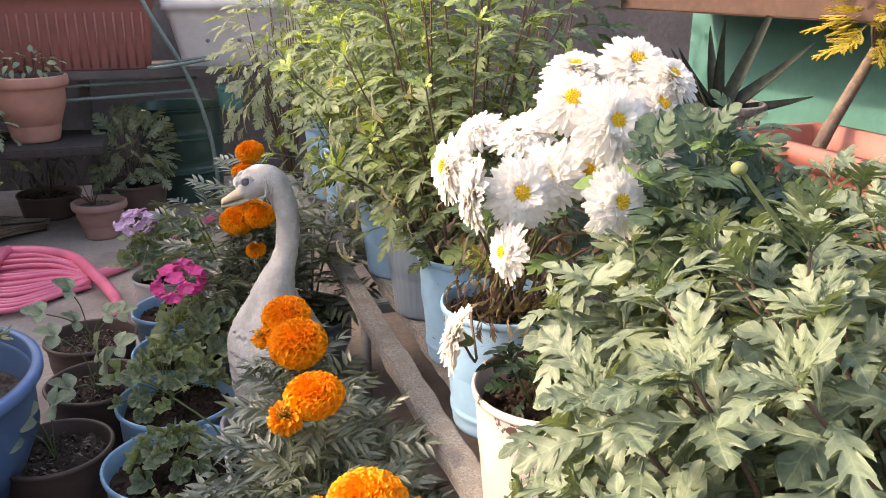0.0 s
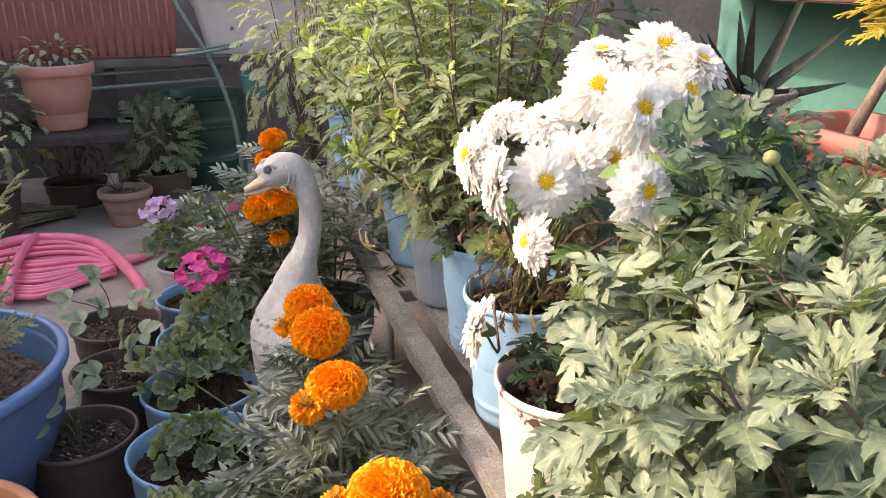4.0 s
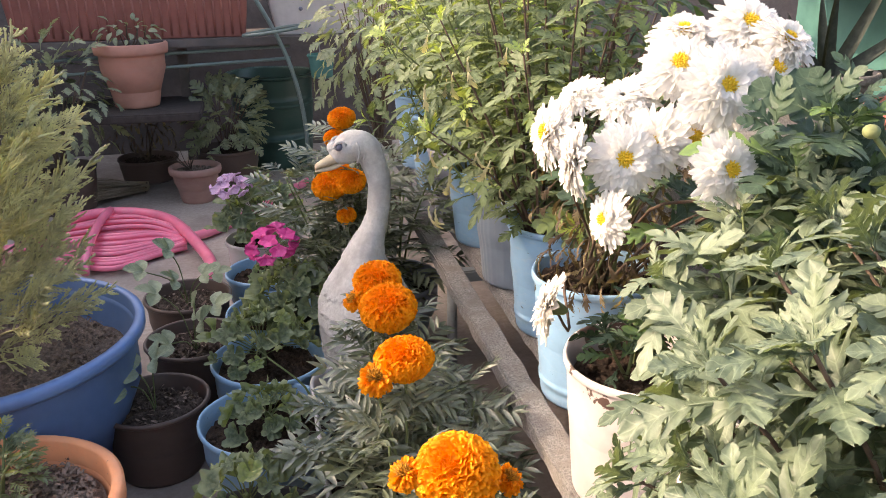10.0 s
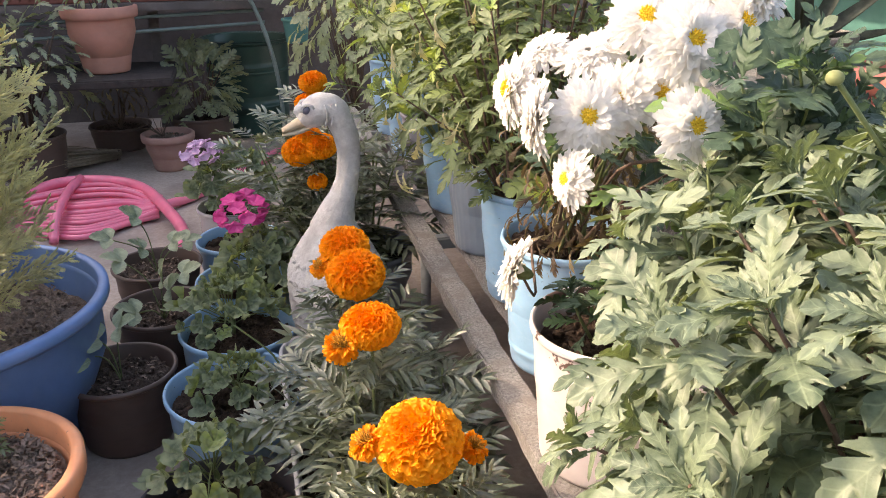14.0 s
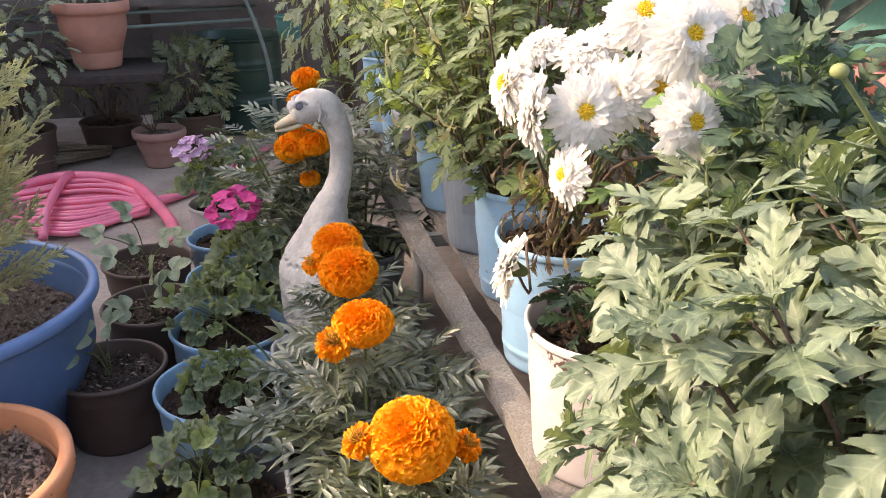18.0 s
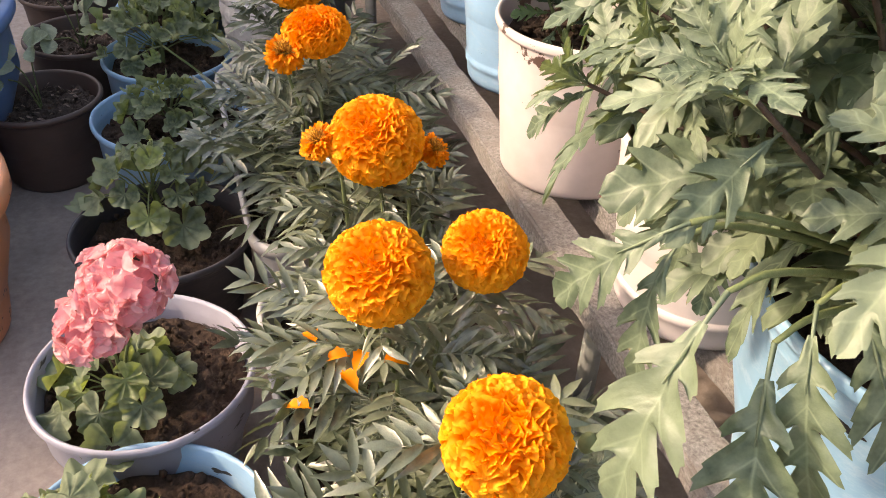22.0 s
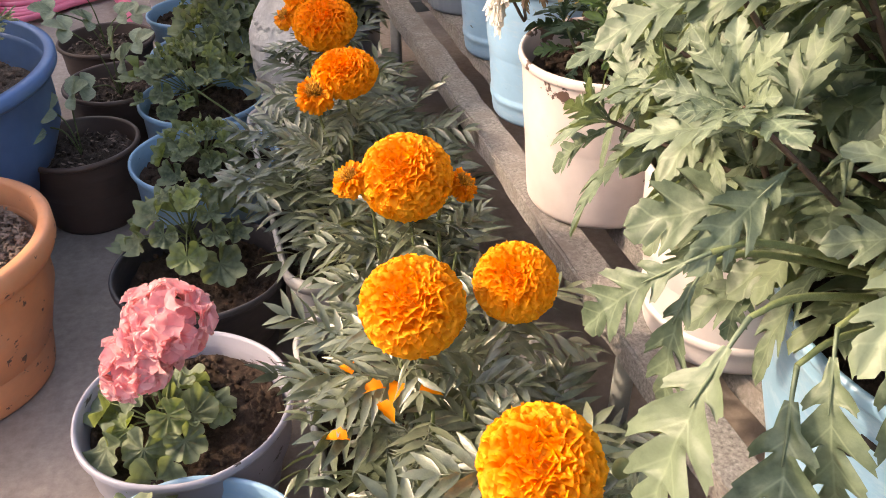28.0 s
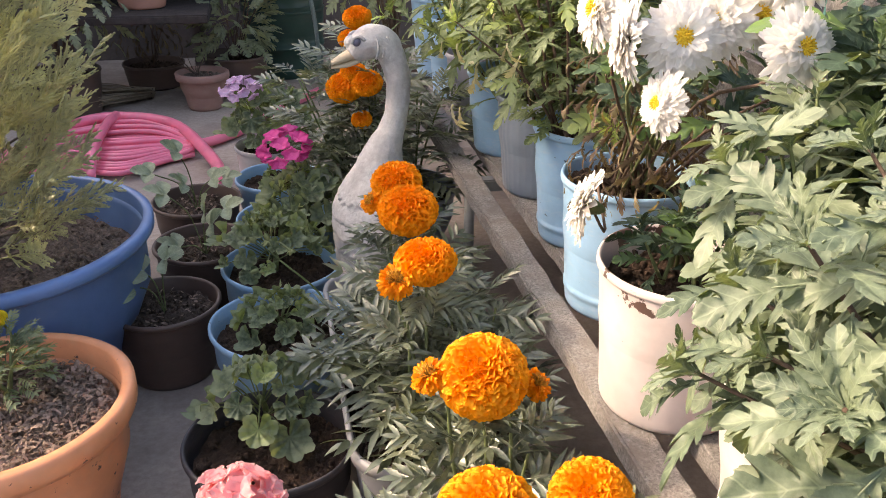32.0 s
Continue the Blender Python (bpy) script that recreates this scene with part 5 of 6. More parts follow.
def fallen_petal(t, place, spin):
    p = plain_leaf(random.Random(int(spin)), 0.027, 0.016, 0.9, 0.7, 8, 0.12)
    part("fallen_petal", mesh("fallen_petal", p.v, p.f, P_DEEP), t, pose(*place, 10, 0, spin), "fallen orange petal")


def trough(at, sx, sy, h, label):
    t = thing("marigold_planter", at, label, "planter", "long marigold planters")
    trough_profile(sx, sy, h, 0.07, M_TROUGH, t)
    b = soil_disc(0.5, 0.012, 60, sx * 0.92, sy * 0.92, 5, 700)
    v = []
    for q in b.v:
        ux, uy = q.x / (sx * 0.46), q.y / (sy * 0.46)
        k = math.hypot(ux, uy) / max(abs(ux), abs(uy), 1e-6)
        k = 1 + (k - 1) * 0.86
        v.append(Vector((q.x * k * 0.99, q.y * k * 1.03, q.z)))
    part("soil", mesh("soil", v, b.f, [M_SOIL, M_DRYSOIL], True, b.k), t, pose(0, 0, h - 0.055))
    return t


rng = random.Random(77)
mar_leaf = leaf_set(MAR_LEAVES, "leaf", L_MARIGOLD)
UPF = (-0.12, -0.38, 0.9)
t1 = trough((0.200, 0.645, 0), 0.335, 0.70, 0.205, "grey-white long planter of orange marigolds with dark feathery leaves")


def loc(t, p):
    return tuple(Vector(p) - Vector(t.location))


def ball_at(t, p, size, kind=0, face=UPF, deep=False, spent=False):
    """Bloom whose middle lies at p in the place."""
    n = Vector(face).normalized()
    c = Vector(p) - n * 0.030 * size - Vector(t.location)
    return (tuple(c), face, size, (MARI_SPENT if spent else MARI_DEEP if deep else MARI_MESH)[kind])


marigold_plant(t1, rng, loc(t1, (0.19, 0.46, 0.15)), mar_leaf, 20, [ball_at(t1, (0.192, 0.450, 0.445), 1.10, 0)], 0.12, 0.21)
marigold_plant(t1, rng, loc(t1, (0.16, 0.66, 0.15)), mar_leaf, 19, [ball_at(t1, (0.141, 0.662, 0.460), 1.12, 1), ball_at(t1, (0.256, 0.678, 0.452), 0.93, 2)], 0.12, 0.21)
marigold_plant(t1, rng, loc(t1, (0.25, 0.58, 0.15)), mar_leaf, 26, [], 0.12, 0.15)
marigold_plant(t1, rng, loc(t1, (0.20, 0.87, 0.15)), mar_leaf, 24, [ball_at(t1, (0.195, 0.893, 0.470), 1.20, 2), ball_at(t1, (0.130, 0.905, 0.468), 0.50, 0, (-0.45, -0.1, 0.9), spent=True),
                                                                  ball_at(t1, (0.272, 0.915, 0.430), 0.47, 1, (0.5, -0.2, 0.85), spent=True)], 0.12, 0.22)
marigold_plant(t1, rng, loc(t1, (0.13, 0.77, 0.15)), mar_leaf, 24, [], 0.10, 0.16)
marigold_plant(t1, rng, loc(t1, (0.145, 0.52, 0.15)), mar_leaf, 22, [], 0.09, 0.12)
marigold_plant(t1, rng, loc(t1, (0.20, 0.395, 0.15)), mar_leaf, 9, [], 0.07, 0.09)
for p, s in (((0.079, 0.683, 0.362), 20), ((0.107, 0.652, 0.366), 80), ((0.125, 0.655, 0.366), 140), ((0.096, 0.638, 0.362), 200), ((0.059, 0.608, 0.350), 60), ((0.136, 0.639, 0.362), 260)):
    fallen_petal(t1, loc(t1, p), s)
for p in ((0.193, 0.402, 0.342), (0.276, 0.462, 0.398)):
    part("bud", BUD_MESH, t1, axis(loc(t1, p), (0, -0.2, 1), 0.95) @ Matrix.Diagonal((0.8, 0.8, 1.5, 1)), "closed green-yellow bud")
feather = leaf_set([pinnate_leaf(R, 0.030, 6, 0.011, 0.0014) for _ in range(2)], "young_leaf", L_MARIGOLD)
for p in ((0.195, 0.405, 0.325), (0.265, 0.455, 0.372), (0.19, 0.45, 0.385), (0.13, 0.60, 0.33), (0.21, 0.52, 0.30)):
    for k in range(9):
        q = k * 2.4
        part("young_leaf", feather[k % 2], t1, aim(loc(t1, (p[0], p[1], p[2] - 0.002 * k)), (math.cos(q), math.sin(q), 0.25), (0, 0, 1), 0.9 + 0.05 * k, 0))
t2 = trough((0.205, 1.39, 0), 0.325, 0.68, 0.205, "grey-white long planter of orange marigolds beside the goose statue")
marigold_plant(t2, rng, loc(t2, (0.18, 1.16, 0.15)), mar_leaf, 34, [ball_at(t2, (0.185, 1.225, 0.470), 1.0, 0, (-0.05, -0.15, 1), True), ball_at(t2, (0.134, 1.205, 0.448), 0.62, 1, spent=True)], 0.12, 0.22)
marigold_plant(t2, rng, loc(t2, (0.19, 1.38, 0.15)), mar_leaf, 33, [ball_at(t2, (0.187, 1.405, 0.485), 1.08, 1, deep=True), ball_at(t2, (0.178, 1.475, 0.512), 0.95, 0, deep=True), ball_at(t2, (0.130, 1.45, 0.485), 0.46, 0, (-0.6, -0.2, 0.7), spent=True)], 0.12, 0.24)
marigold_plant(t2, rng, loc(t2, (0.27, 1.28, 0.15)), mar_leaf, 30, [], 0.13, 0.20)
marigold_plant(t2, rng, loc(t2, (0.13, 1.30, 0.15)), mar_leaf, 26, [], 0.11, 0.18)
marigold_plant(t2, rng, loc(t2, (0.24, 1.12, 0.15)), mar_leaf, 24, [], 0.12, 0.16)
marigold_plant(t2, rng, loc(t2, (0.24, 1.52, 0.15)), mar_leaf, 20, [], 0.12, 0.18)
t3 = thing("potted_marigold", (0.30, 2.25, 0), "tall orange marigold bush in a grey pot behind the goose", "potted plant")
pot(t3, 0.165, 0.205, M_GREYPOT, 0.12)
soil(t3, 0.15, 0.165)
marigold_plant(t3, rng, (-0.05, -0.02, 0.165), mar_leaf, 47, [ball_at(t3, (0.215, 2.40, 0.655), 0.82, 0, deep=True), ball_at(t3, (0.19, 2.38, 0.60), 0.66, 1, deep=True),
                                                             ball_at(t3, (0.150, 2.16, 0.520), 0.95, 1, deep=True), ball_at(t3, (0.205, 2.14, 0.535), 0.85, 0, deep=True), ball_at(t3, (0.175, 2.17, 0.555), 0.7, 0, deep=True),
                                                             ball_at(t3, (0.188, 2.12, 0.445), 0.55, 1, deep=True)], 0.17, 0.40)
for bx, by, n, reach, top in ((-0.12, 0.03, 60, 0.20, 0.36), (0.04, -0.04, 50, 0.18, 0.32), (-0.09, -0.07, 40, 0.18, 0.20), (-0.05, 0.08, 50, 0.18, 0.42)):
    marigold_plant(t3, rng, (bx, by, 0.165), mar_leaf, n, [], reach, top, (bx * 0.9, 0))


# ---- goose statue: one mesh ----
def goose():
    b = Build()
    # x, z, half width, half depth
    spine = [(0.203, 0.0, 0.075, 0.085), (0.203, 0.03, 0.08, 0.09), (0.202, 0.10, 0.095, 0.13), (0.200, 0.19, 0.108, 0.165), (0.195, 0.27, 0.112, 0.175), (0.191, 0.33, 0.107, 0.16),
             (0.191, 0.385, 0.085, 0.125), (0.192, 0.43, 0.058, 0.085), (0.202, 0.475, 0.039, 0.052), (0.222, 0.53, 0.0265, 0.035), (0.231, 0.58, 0.0255, 0.030), (0.232, 0.63, 0.0265, 0.030),
             (0.220, 0.672, 0.028, 0.030), (0.205, 0.702, 0.031, 0.032), (0.178, 0.708, 0.034, 0.033), (0.154, 0.694, 0.030, 0.029), (0.136, 0.680, 0.019, 0.02)]
    pts = smooth_path([(x, 0, z) for x, z, _, _ in spine], 240)
    wid = smooth_path([(w, d, 0) for _, _, w, d in spine], 240)
    seg = 150
    verts = []
    for i, p in enumerate(pts):
        tan = (pts[min(i + 1, 239)] - pts[max(i - 1, 0)]).normalized()
        right = Vector((tan.z, 0, -tan.x))
        if i < 107:
            right = Vector((1, 0, 0))
        for j in range(seg):
            a = 2 * math.pi * j / seg
            q = p + right * wid[i].x * math.cos(a) + Vector((0, 1, 0)) * wid[i].y * math.sin(a)
            if q.z < 0.40 and i < 145:
                # overlapping rounded feathers in offset rows, slanting down towards the tail
                band = (q.z - 0.30 * (q.x - 0.20)) * 28
                row_no = math.floor(band)
                cell = a * 31 / (2 * math.pi) + 0.5 * (row_no % 2)
                mid = abs(cell - math.floor(cell) - 0.5) * 2
                saw = band - row_no - 0.22 * mid * mid
                lift = 0.0046 * (1 - saw) if saw > 0 else -0.0035
                lift += 0.0022 * noise.noise(q * 110) + 0.0014 * noise.noise(q * 280)
                q += Vector((math.cos(a), math.sin(a), 0)) * lift * min(1, (0.405 - q.z) * 25)
            q += noise.noise_vector(q * 40) * 0.0016 + noise.noise_vector(q * 110) * 0.0006
            verts.append(q)
    b.add(verts, grid_faces(240, seg, True))
    b.add([verts[-seg + j] for j in range(seg)], [tuple(range(seg))])
    # beak
    for up, w, th in ((0.004, 0.020, 0.0145), (-0.0135, 0.016, 0.0075)):
        path = smooth_path([(0.150, 0, 0.684 + up), (0.124, 0, 0.674 + up), (0.092, 0, 0.662 + up * 0.5)], 9)
        rings = []
        for i, p in enumerate(path):
            q = 1 - 0.60 * (i / 8) ** 1.6
            rings += [p + Vector((0, w * q * math.cos(2 * math.pi * j / 12), th * q * math.sin(2 * math.pi * j / 12))) for j in range(12)]
        b.add(rings, grid_faces(9, 12, True) + [tuple(range(96, 108))], None, 1)
    # knob, eyes, brow, cheek creases
    b.add(*ball(0.0145, 12, 8), pose(0.134, 0, 0.706))
    for side in (-1, 1):
        b.add(*ball(0.0095, 12, 8), pose(0.144, side * 0.0225, 0.711), 2)
        brow = [Vector((0.147 + 0.013 * math.cos(a), side * 0.0275, 0.711 + 0.0115 * math.sin(a))) for a in np.linspace(0.2, 3.4, 10)]
        b.add(*tube(brow, 0.0035, 6))
        for k in range(3):
            crease = [Vector((0.182 + 0.012 * k + 0.006 * math.sin(s * 3), side * (0.0315 - 0.002 * k), 0.676 + 0.045 * s)) for s in np.linspace(0, 1, 6)]
            b.add(*tube(crease, 0.0024, 5))
    for v in b.v:
        v.x -= 0.20
    ob = new("goose_statue", b.done("goose_statue", [M_GOOSE, M_BEAK, M_EYE]))
    ob.matrix_world = pose(0.20, 1.79, 0.001)
    tagged(ob, "greyish white cement goose garden statue with carved feathers", "statue")


goose()


# ---- left side of the terrace ----
def thuja_tub():
    t = thing("potted_thuja", (-0.645, 1.752, 0), "yellow-green thuja conifer in a big royal blue tub", "potted plant")
    pot(t, 0.325, 0.36, M_TUB, 0.24, 0.018, 0.03, "royal blue plastic tub", seg=72, wob=0.01)
    soil(t, 0.305, 0.27, M_DRYSOIL, crumbs=320, chips=2200)
    rng = random.Random(9)
    part("trunk", stem_mesh([(0, 0, 0.26), (-0.02, -0.02, 0.5), (-0.05, -0.05, 0.75), (-0.05, -0.05, 0.92)], 0.017, 0.004, M_BARK, 14, 9)[0], t)
    sprays = leaf_set(THUJA, "spray", L_THUJA)
    for k in range(250):
        s = (k + 0.5) / 250
        z = 0.33 + 0.56 * s ** 0.9
        a = k * 2.39996
        rad = 0.225 * math.sqrt(max(0.02, 1 - ((z - 0.56) / 0.40) ** 2)) * (rng.uniform(0.75, 1.0) if k % 3 else rng.uniform(0.25, 0.7))
        p = Vector((rad * math.cos(a) - 0.05, rad * math.sin(a) - 0.05, z))
        d = Vector((math.cos(a), math.sin(a), rng.uniform(0.1, 0.9) + 0.9 * max(0, (z - 0.68) / 0.2)))
        part("spray", rng.choice(sprays), t, aim(p, d, jit(rng, 0.7) + Vector((0, -0.3, 0.6)), rng.uniform(0.75, 1.15)))
    for k in range(26):
        a, z = k * 2.4, 0.34 + 0.019 * k
        r = 0.24 * (1 - k / 36)
        br = Build().add(*tube(smooth_path([(-0.03, -0.03, z), (r * 0.6 * math.cos(a) - 0.04, r * 0.6 * math.sin(a) - 0.04, z + 0.03), (r * math.cos(a) - 0.05, r * math.sin(a) - 0.05, z + 0.06)], 7), [0.005 - 0.0005 * i for i in range(7)], 5))
        part("branch", br.done("branch", M_BARK), t)


thuja_tub()

op = thing("potted_marigold", (-0.497, 1.245, 0), "young yellow marigold in a big orange pot", "potted plant")
pot(op, 0.192, 0.28, M_ORANGE, 0.145, 0.018, 0.042, "orange plastic pot with soil-specked rim", seg=64, wob=0.012)
soil(op, 0.178, 0.235, M_DRYSOIL, crumbs=240, chips=1500)
small_leaf = leaf_set([pinnate_leaf(R, 0.042, 6, 0.014, 0.0045) for _ in range(2)], "leaf", L_GERANIUM)
marigold_plant(op, random.Random(4), (0.0, 0.07, 0.235), small_leaf, 80, [((-0.01, 0.135, 0.345), UPF, 0.30, mesh("petals", MARI[0].v, MARI[0].f, P_YELLOW))], 0.10, 0.10)
part("twig", stem_mesh([(0.035, -0.02, 0.235), (0.03, -0.01, 0.262), (0.05, -0.03, 0.272)], 0.0022, 0.001, M_BROWNSTEM)[0], op)


def strawberry(at, rt, h, seed, stalks, label):
    t = thing("potted_strawberry", at, label, "potted plant", "black strawberry pots")
    pot(t, rt, h, M_BLACK, rt * 0.82, 0.006, 0.012)
    soil(t, rt - 0.01, h - 0.035, M_BROWNSOIL, crumbs=90, chips=60)
    rng = random.Random(seed)
    ms = leaf_set(TREFOILS, "leaf", L_STRAWB)
    for k, (x, y, z) in enumerate(stalks):
        p = Vector((x, y, h - 0.035 + z))
        part("stalk", mesh("stalk", *tube(smooth_path([(0, 0, h - 0.04), (x * 0.35, y * 0.35, h - 0.03 + z * 0.6), p], 8), 0.0017, 5), M_STEM), t)
        part("leaf", rng.choice(ms), t, aim(p, (x * 2 + rng.uniform(-0.02, 0.02), y * 0.3, 0.04), (rng.uniform(-0.25, 0.25), -0.38, 1), rng.uniform(0.95, 1.1)))


strawberry((-0.299, 1.729, 0), 0.115, 0.175, 3, [(-0.052, -0.07, 0.110), (0.022, -0.07, 0.165), (-0.030, -0.03, 0.125)],
           "young strawberry plant in a black nursery pot")
strawberry((-0.230, 2.03, 0), 0.12, 0.175, 4, [(-0.07, -0.05, 0.185), (0.016, -0.05, 0.137), (0.064, -0.05, 0.140), (0.084, -0.05, 0.06), (-0.056, -0.05, 0.045), (0.026, -0.05, 0.100)],
           "leafy strawberry plant in a black nursery pot")
strawberry((-0.265, 2.33, 0), 0.12, 0.175, 5, [(-0.105, -0.05, 0.134), (-0.03, -0.05, 0.190), (0.05, -0.02, 0.10), (0.08, 0.03, 0.08), (-0.02, -0.08, 0.11)],
           "strawberry plant in a black nursery pot by the hose")


def hose_coil():
    """Flat coil of pink garden hose: slack inner turns, one large outer loop, a tie and a tail."""
    t = thing("garden_hose", (-0.62, 3.36, 0), "coiled translucent pink garden hose lying on the floor", "hose")
    rng = random.Random(12)
    o = Vector((-0.62, 3.36, 0))
    for k in range(40):
        u = (k + rng.uniform(-0.7, 0.7)) / 39
        y = 3.02 + 0.66 * u
        z = 0.018 + 0.055 * math.sin(math.pi * min(1, max(0, u))) * rng.uniform(0.6, 1.2)
        pts = [(-1.02, 3.16 + 0.16 * u, 0.02 + 0.03 * rng.random()), (-0.90, 3.12 + 0.36 * u, z * 0.9), (-0.74, 0.25 * 3.32 + 0.75 * y + 0.03 * u, z), (-0.58, y + rng.uniform(-0.02, 0.02), z + 0.012),
               (-0.45, 0.45 * 3.30 + 0.55 * y, z), (-0.34, 3.20 + 0.16 * u, 0.022 + 0.03 * rng.random())]
        part("coil", mesh("coil", *tube(smooth_path([Vector(q) - o for q in pts], 26), 0.0105, 7), M_HOSE), t)
    outer = smooth_path([Vector(q) - o for q in ((-1.06, 3.10, 0.03), (-0.93, 3.36, 0.05), (-0.83, 3.52, 0.065), (-0.72, 3.58, 0.075), (-0.55, 3.53, 0.08), (-0.405, 3.40, 0.075), (-0.285, 3.10, 0.06), (-0.232, 2.92, 0.04), (-0.25, 2.81, 0.026), (-0.30, 2.76, 0.023))], 80)
    part("loose_end", mesh("loose_end", *tube(outer, 0.022, 10), M_HOSE), t)
    strap = smooth_path([Vector(q) - o for q in ((-0.68, 2.99, 0.024), (-0.68, 3.10, 0.085), (-0.668, 3.33, 0.112), (-0.66, 3.53, 0.10))], 24)
    part("tie", mesh("tie", *tube(strap, 0.017, 8), M_HOSE), t)
    tail = smooth_path([Vector(q) - o for q in ((-0.44, 3.26, 0.05), (-0.34, 3.30, 0.03), (-0.20, 3.44, 0.022), (0.0, 3.77, 0.022), (0.17, 4.05, 0.022), (0.30, 4.2, 0.022))], 30)
    part("tail", mesh("tail", *tube(tail, 0.020, 8), M_HOSE), t)


hose_coil()


# ---- background rack ----
def bush(t, rng, c, r, n, meshes, size, mat=M_BROWNSTEM, base=None, drop=-0.35):
    base = Vector(base or (c[0], c[1], c[2] - r[2]))
    for k in range(max(6, n // 9)):
        a = k * 2.4
        p = Vector((c[0] + r[0] * 0.7 * math.cos(a) * (0.3 + 0.7 * rng.random()), c[1] + r[1] * 0.7 * math.sin(a) * (0.3 + 0.7 * rng.random()), c[2] + r[2] * rng.uniform(-0.1, 0.75)))
        part("stem", mesh("stem", *tube(smooth_path([base, base.lerp(p, 0.5) + jit(rng, 0.02), p], 7), [0.004 - 0.0003 * i for i in range(7)], 5), mat), t)
    for k in range(n):
        u = (k + 0.5) / n
        pol, az = math.acos(1 - 1.7 * u), k * 2.39996
        d = Vector((math.sin(pol) * math.cos(az), math.sin(pol) * math.sin(az), math.cos(pol)))
        q = rng.uniform(0.55, 1.0)
        p = Vector((c[0] + d.x * r[0] * q, c[1] + d.y * r[1] * q, c[2] + d.z * r[2] * q))
        part("leaf", rng.choice(meshes), t, aim(p, d + Vector((0, 0, drop)) + jit(rng, 0.35), d + Vector((0, -0.2, 0.7)), size * rng.uniform(0.7, 1.25), rng.uniform(-25, 25)))


bush_leaf = leaf_set(SIMPLE, "leaf", L_BUSH)
bush_mum = leaf_set(MUM_FAR, "leaf", L_BUSH)


def plant_rack():
    t = thing("plant_rack", (0.0, 4.25, 0), "dark plank rack with a lower plank and two thin metal rails", "rack")
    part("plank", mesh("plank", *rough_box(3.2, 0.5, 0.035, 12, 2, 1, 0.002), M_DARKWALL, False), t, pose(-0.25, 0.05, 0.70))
    for z, y, tilt in ((0.655, -0.16, -1.8), (0.600, -0.19, -2.4)):
        part("rail", mesh("rail", *tube([(-1.7, 0, 0), (0.15, 0, 0)], 0.008, 8), M_GREENHOSE), t, pose(0, y, z + 0.03, 0, tilt, 0))
    part("lower_plank", mesh("lower_plank", *rough_box(0.78, 0.50, 0.036, 4, 3, 1, 0.003, 0.006), M_DARKWOOD, False), t, pose(-0.66, -0.22, 0.411))
    for x in (-1.4, -0.36, 0.55, 1.2):
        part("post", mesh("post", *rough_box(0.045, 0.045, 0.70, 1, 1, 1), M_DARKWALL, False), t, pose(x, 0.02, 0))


plant_rack()


def box_planter(at, top, base, h, mat, label, holes=0, ribs=0):
    """Rectangular flower box that widens upwards, with rolled rim."""
    t = thing("box_planter", at, label, "planter")
    b = Build()
    (tx, ty), (bx, by) = top, base
    loops = [(bx, by, 0), (bx + 0.004, by + 0.004, 0.006), (bx + (tx - bx) * 0.72, by + (ty - by) * 0.72, h * 0.72), (bx + (tx - bx) * 0.74 + 0.008, by + (ty - by) * 0.74 + 0.008, h * 0.745),
             (tx, ty, h - 0.04), (tx + 0.025, ty + 0.025, h - 0.038), (tx + 0.028, ty + 0.028, h), (tx - 0.01, ty - 0.01, h), (tx - 0.02, ty - 0.02, h - 0.05), (bx - 0.02, by - 0.02, 0.03)]
    per = 4 * 26
    verts = []
    for x, y, z in loops:
        for cx, cy, a0 in ((1, 1, 0), (-1, 1, 90), (-1, -1, 180), (1, -1, 270)):
            for k in range(26):
                a = radians(a0 + 90 * k / 25)
                verts.append((cx * (x / 2 - 0.03) + 0.03 * math.cos(a), cy * (y / 2 - 0.03) + 0.03 * math.sin(a), z))
    f = grid_faces(len(loops), per, True) + [tuple(reversed(range(per))), tuple(range(len(verts) - per, len(verts)))]
    part("box", mesh("box", verts, f, mat), t)
    for k in range(ribs):
        x = -bx / 2 + bx * (k + 0.5) / ribs
        part("rib", mesh("rib", *tube([(x, -by / 2 - 0.003, 0.012), (x, -by / 2 - (ty - by) * 0.36 - 0.004, h * 0.70)], 0.006, 6), mat), t)
    for k in range(holes):
        x = -bx * 0.28 + bx * 0.28 * k
        part("drain_hole", mesh("drain_hole", *tube([(x, 0, 0), (x, 0.006, 0)], 0.010, 12), M_EYE), t, pose(0, -by / 2 - (ty - by) * 0.20 - 0.006, h * 0.40))
    s = soil_disc(0.5, 0.01, 50, tx - 0.06, ty - 0.06, 3)
    part("soil", s.done("soil", M_SOIL), t, pose(0, 0, h - 0.05))
    return t


pink = box_planter((-0.56, 4.26, 0.737), (1.10, 0.34), (1.02, 0.28), 0.36, M_BRICKRED, "faded brick-red ribbed flower box on the rack", ribs=26)
white = box_planter((0.36, 4.26, 0.737), (0.66, 0.32), (0.52, 0.25), 0.30, M_WHITE, "white plastic flower box with drain holes on the rack", holes=3)
bush(white, random.Random(3), (0.18, 0.0, 0.42), (0.30, 0.2, 0.22), 60, bush_mum, 1.0, base=(0.1, 0, 0.25))

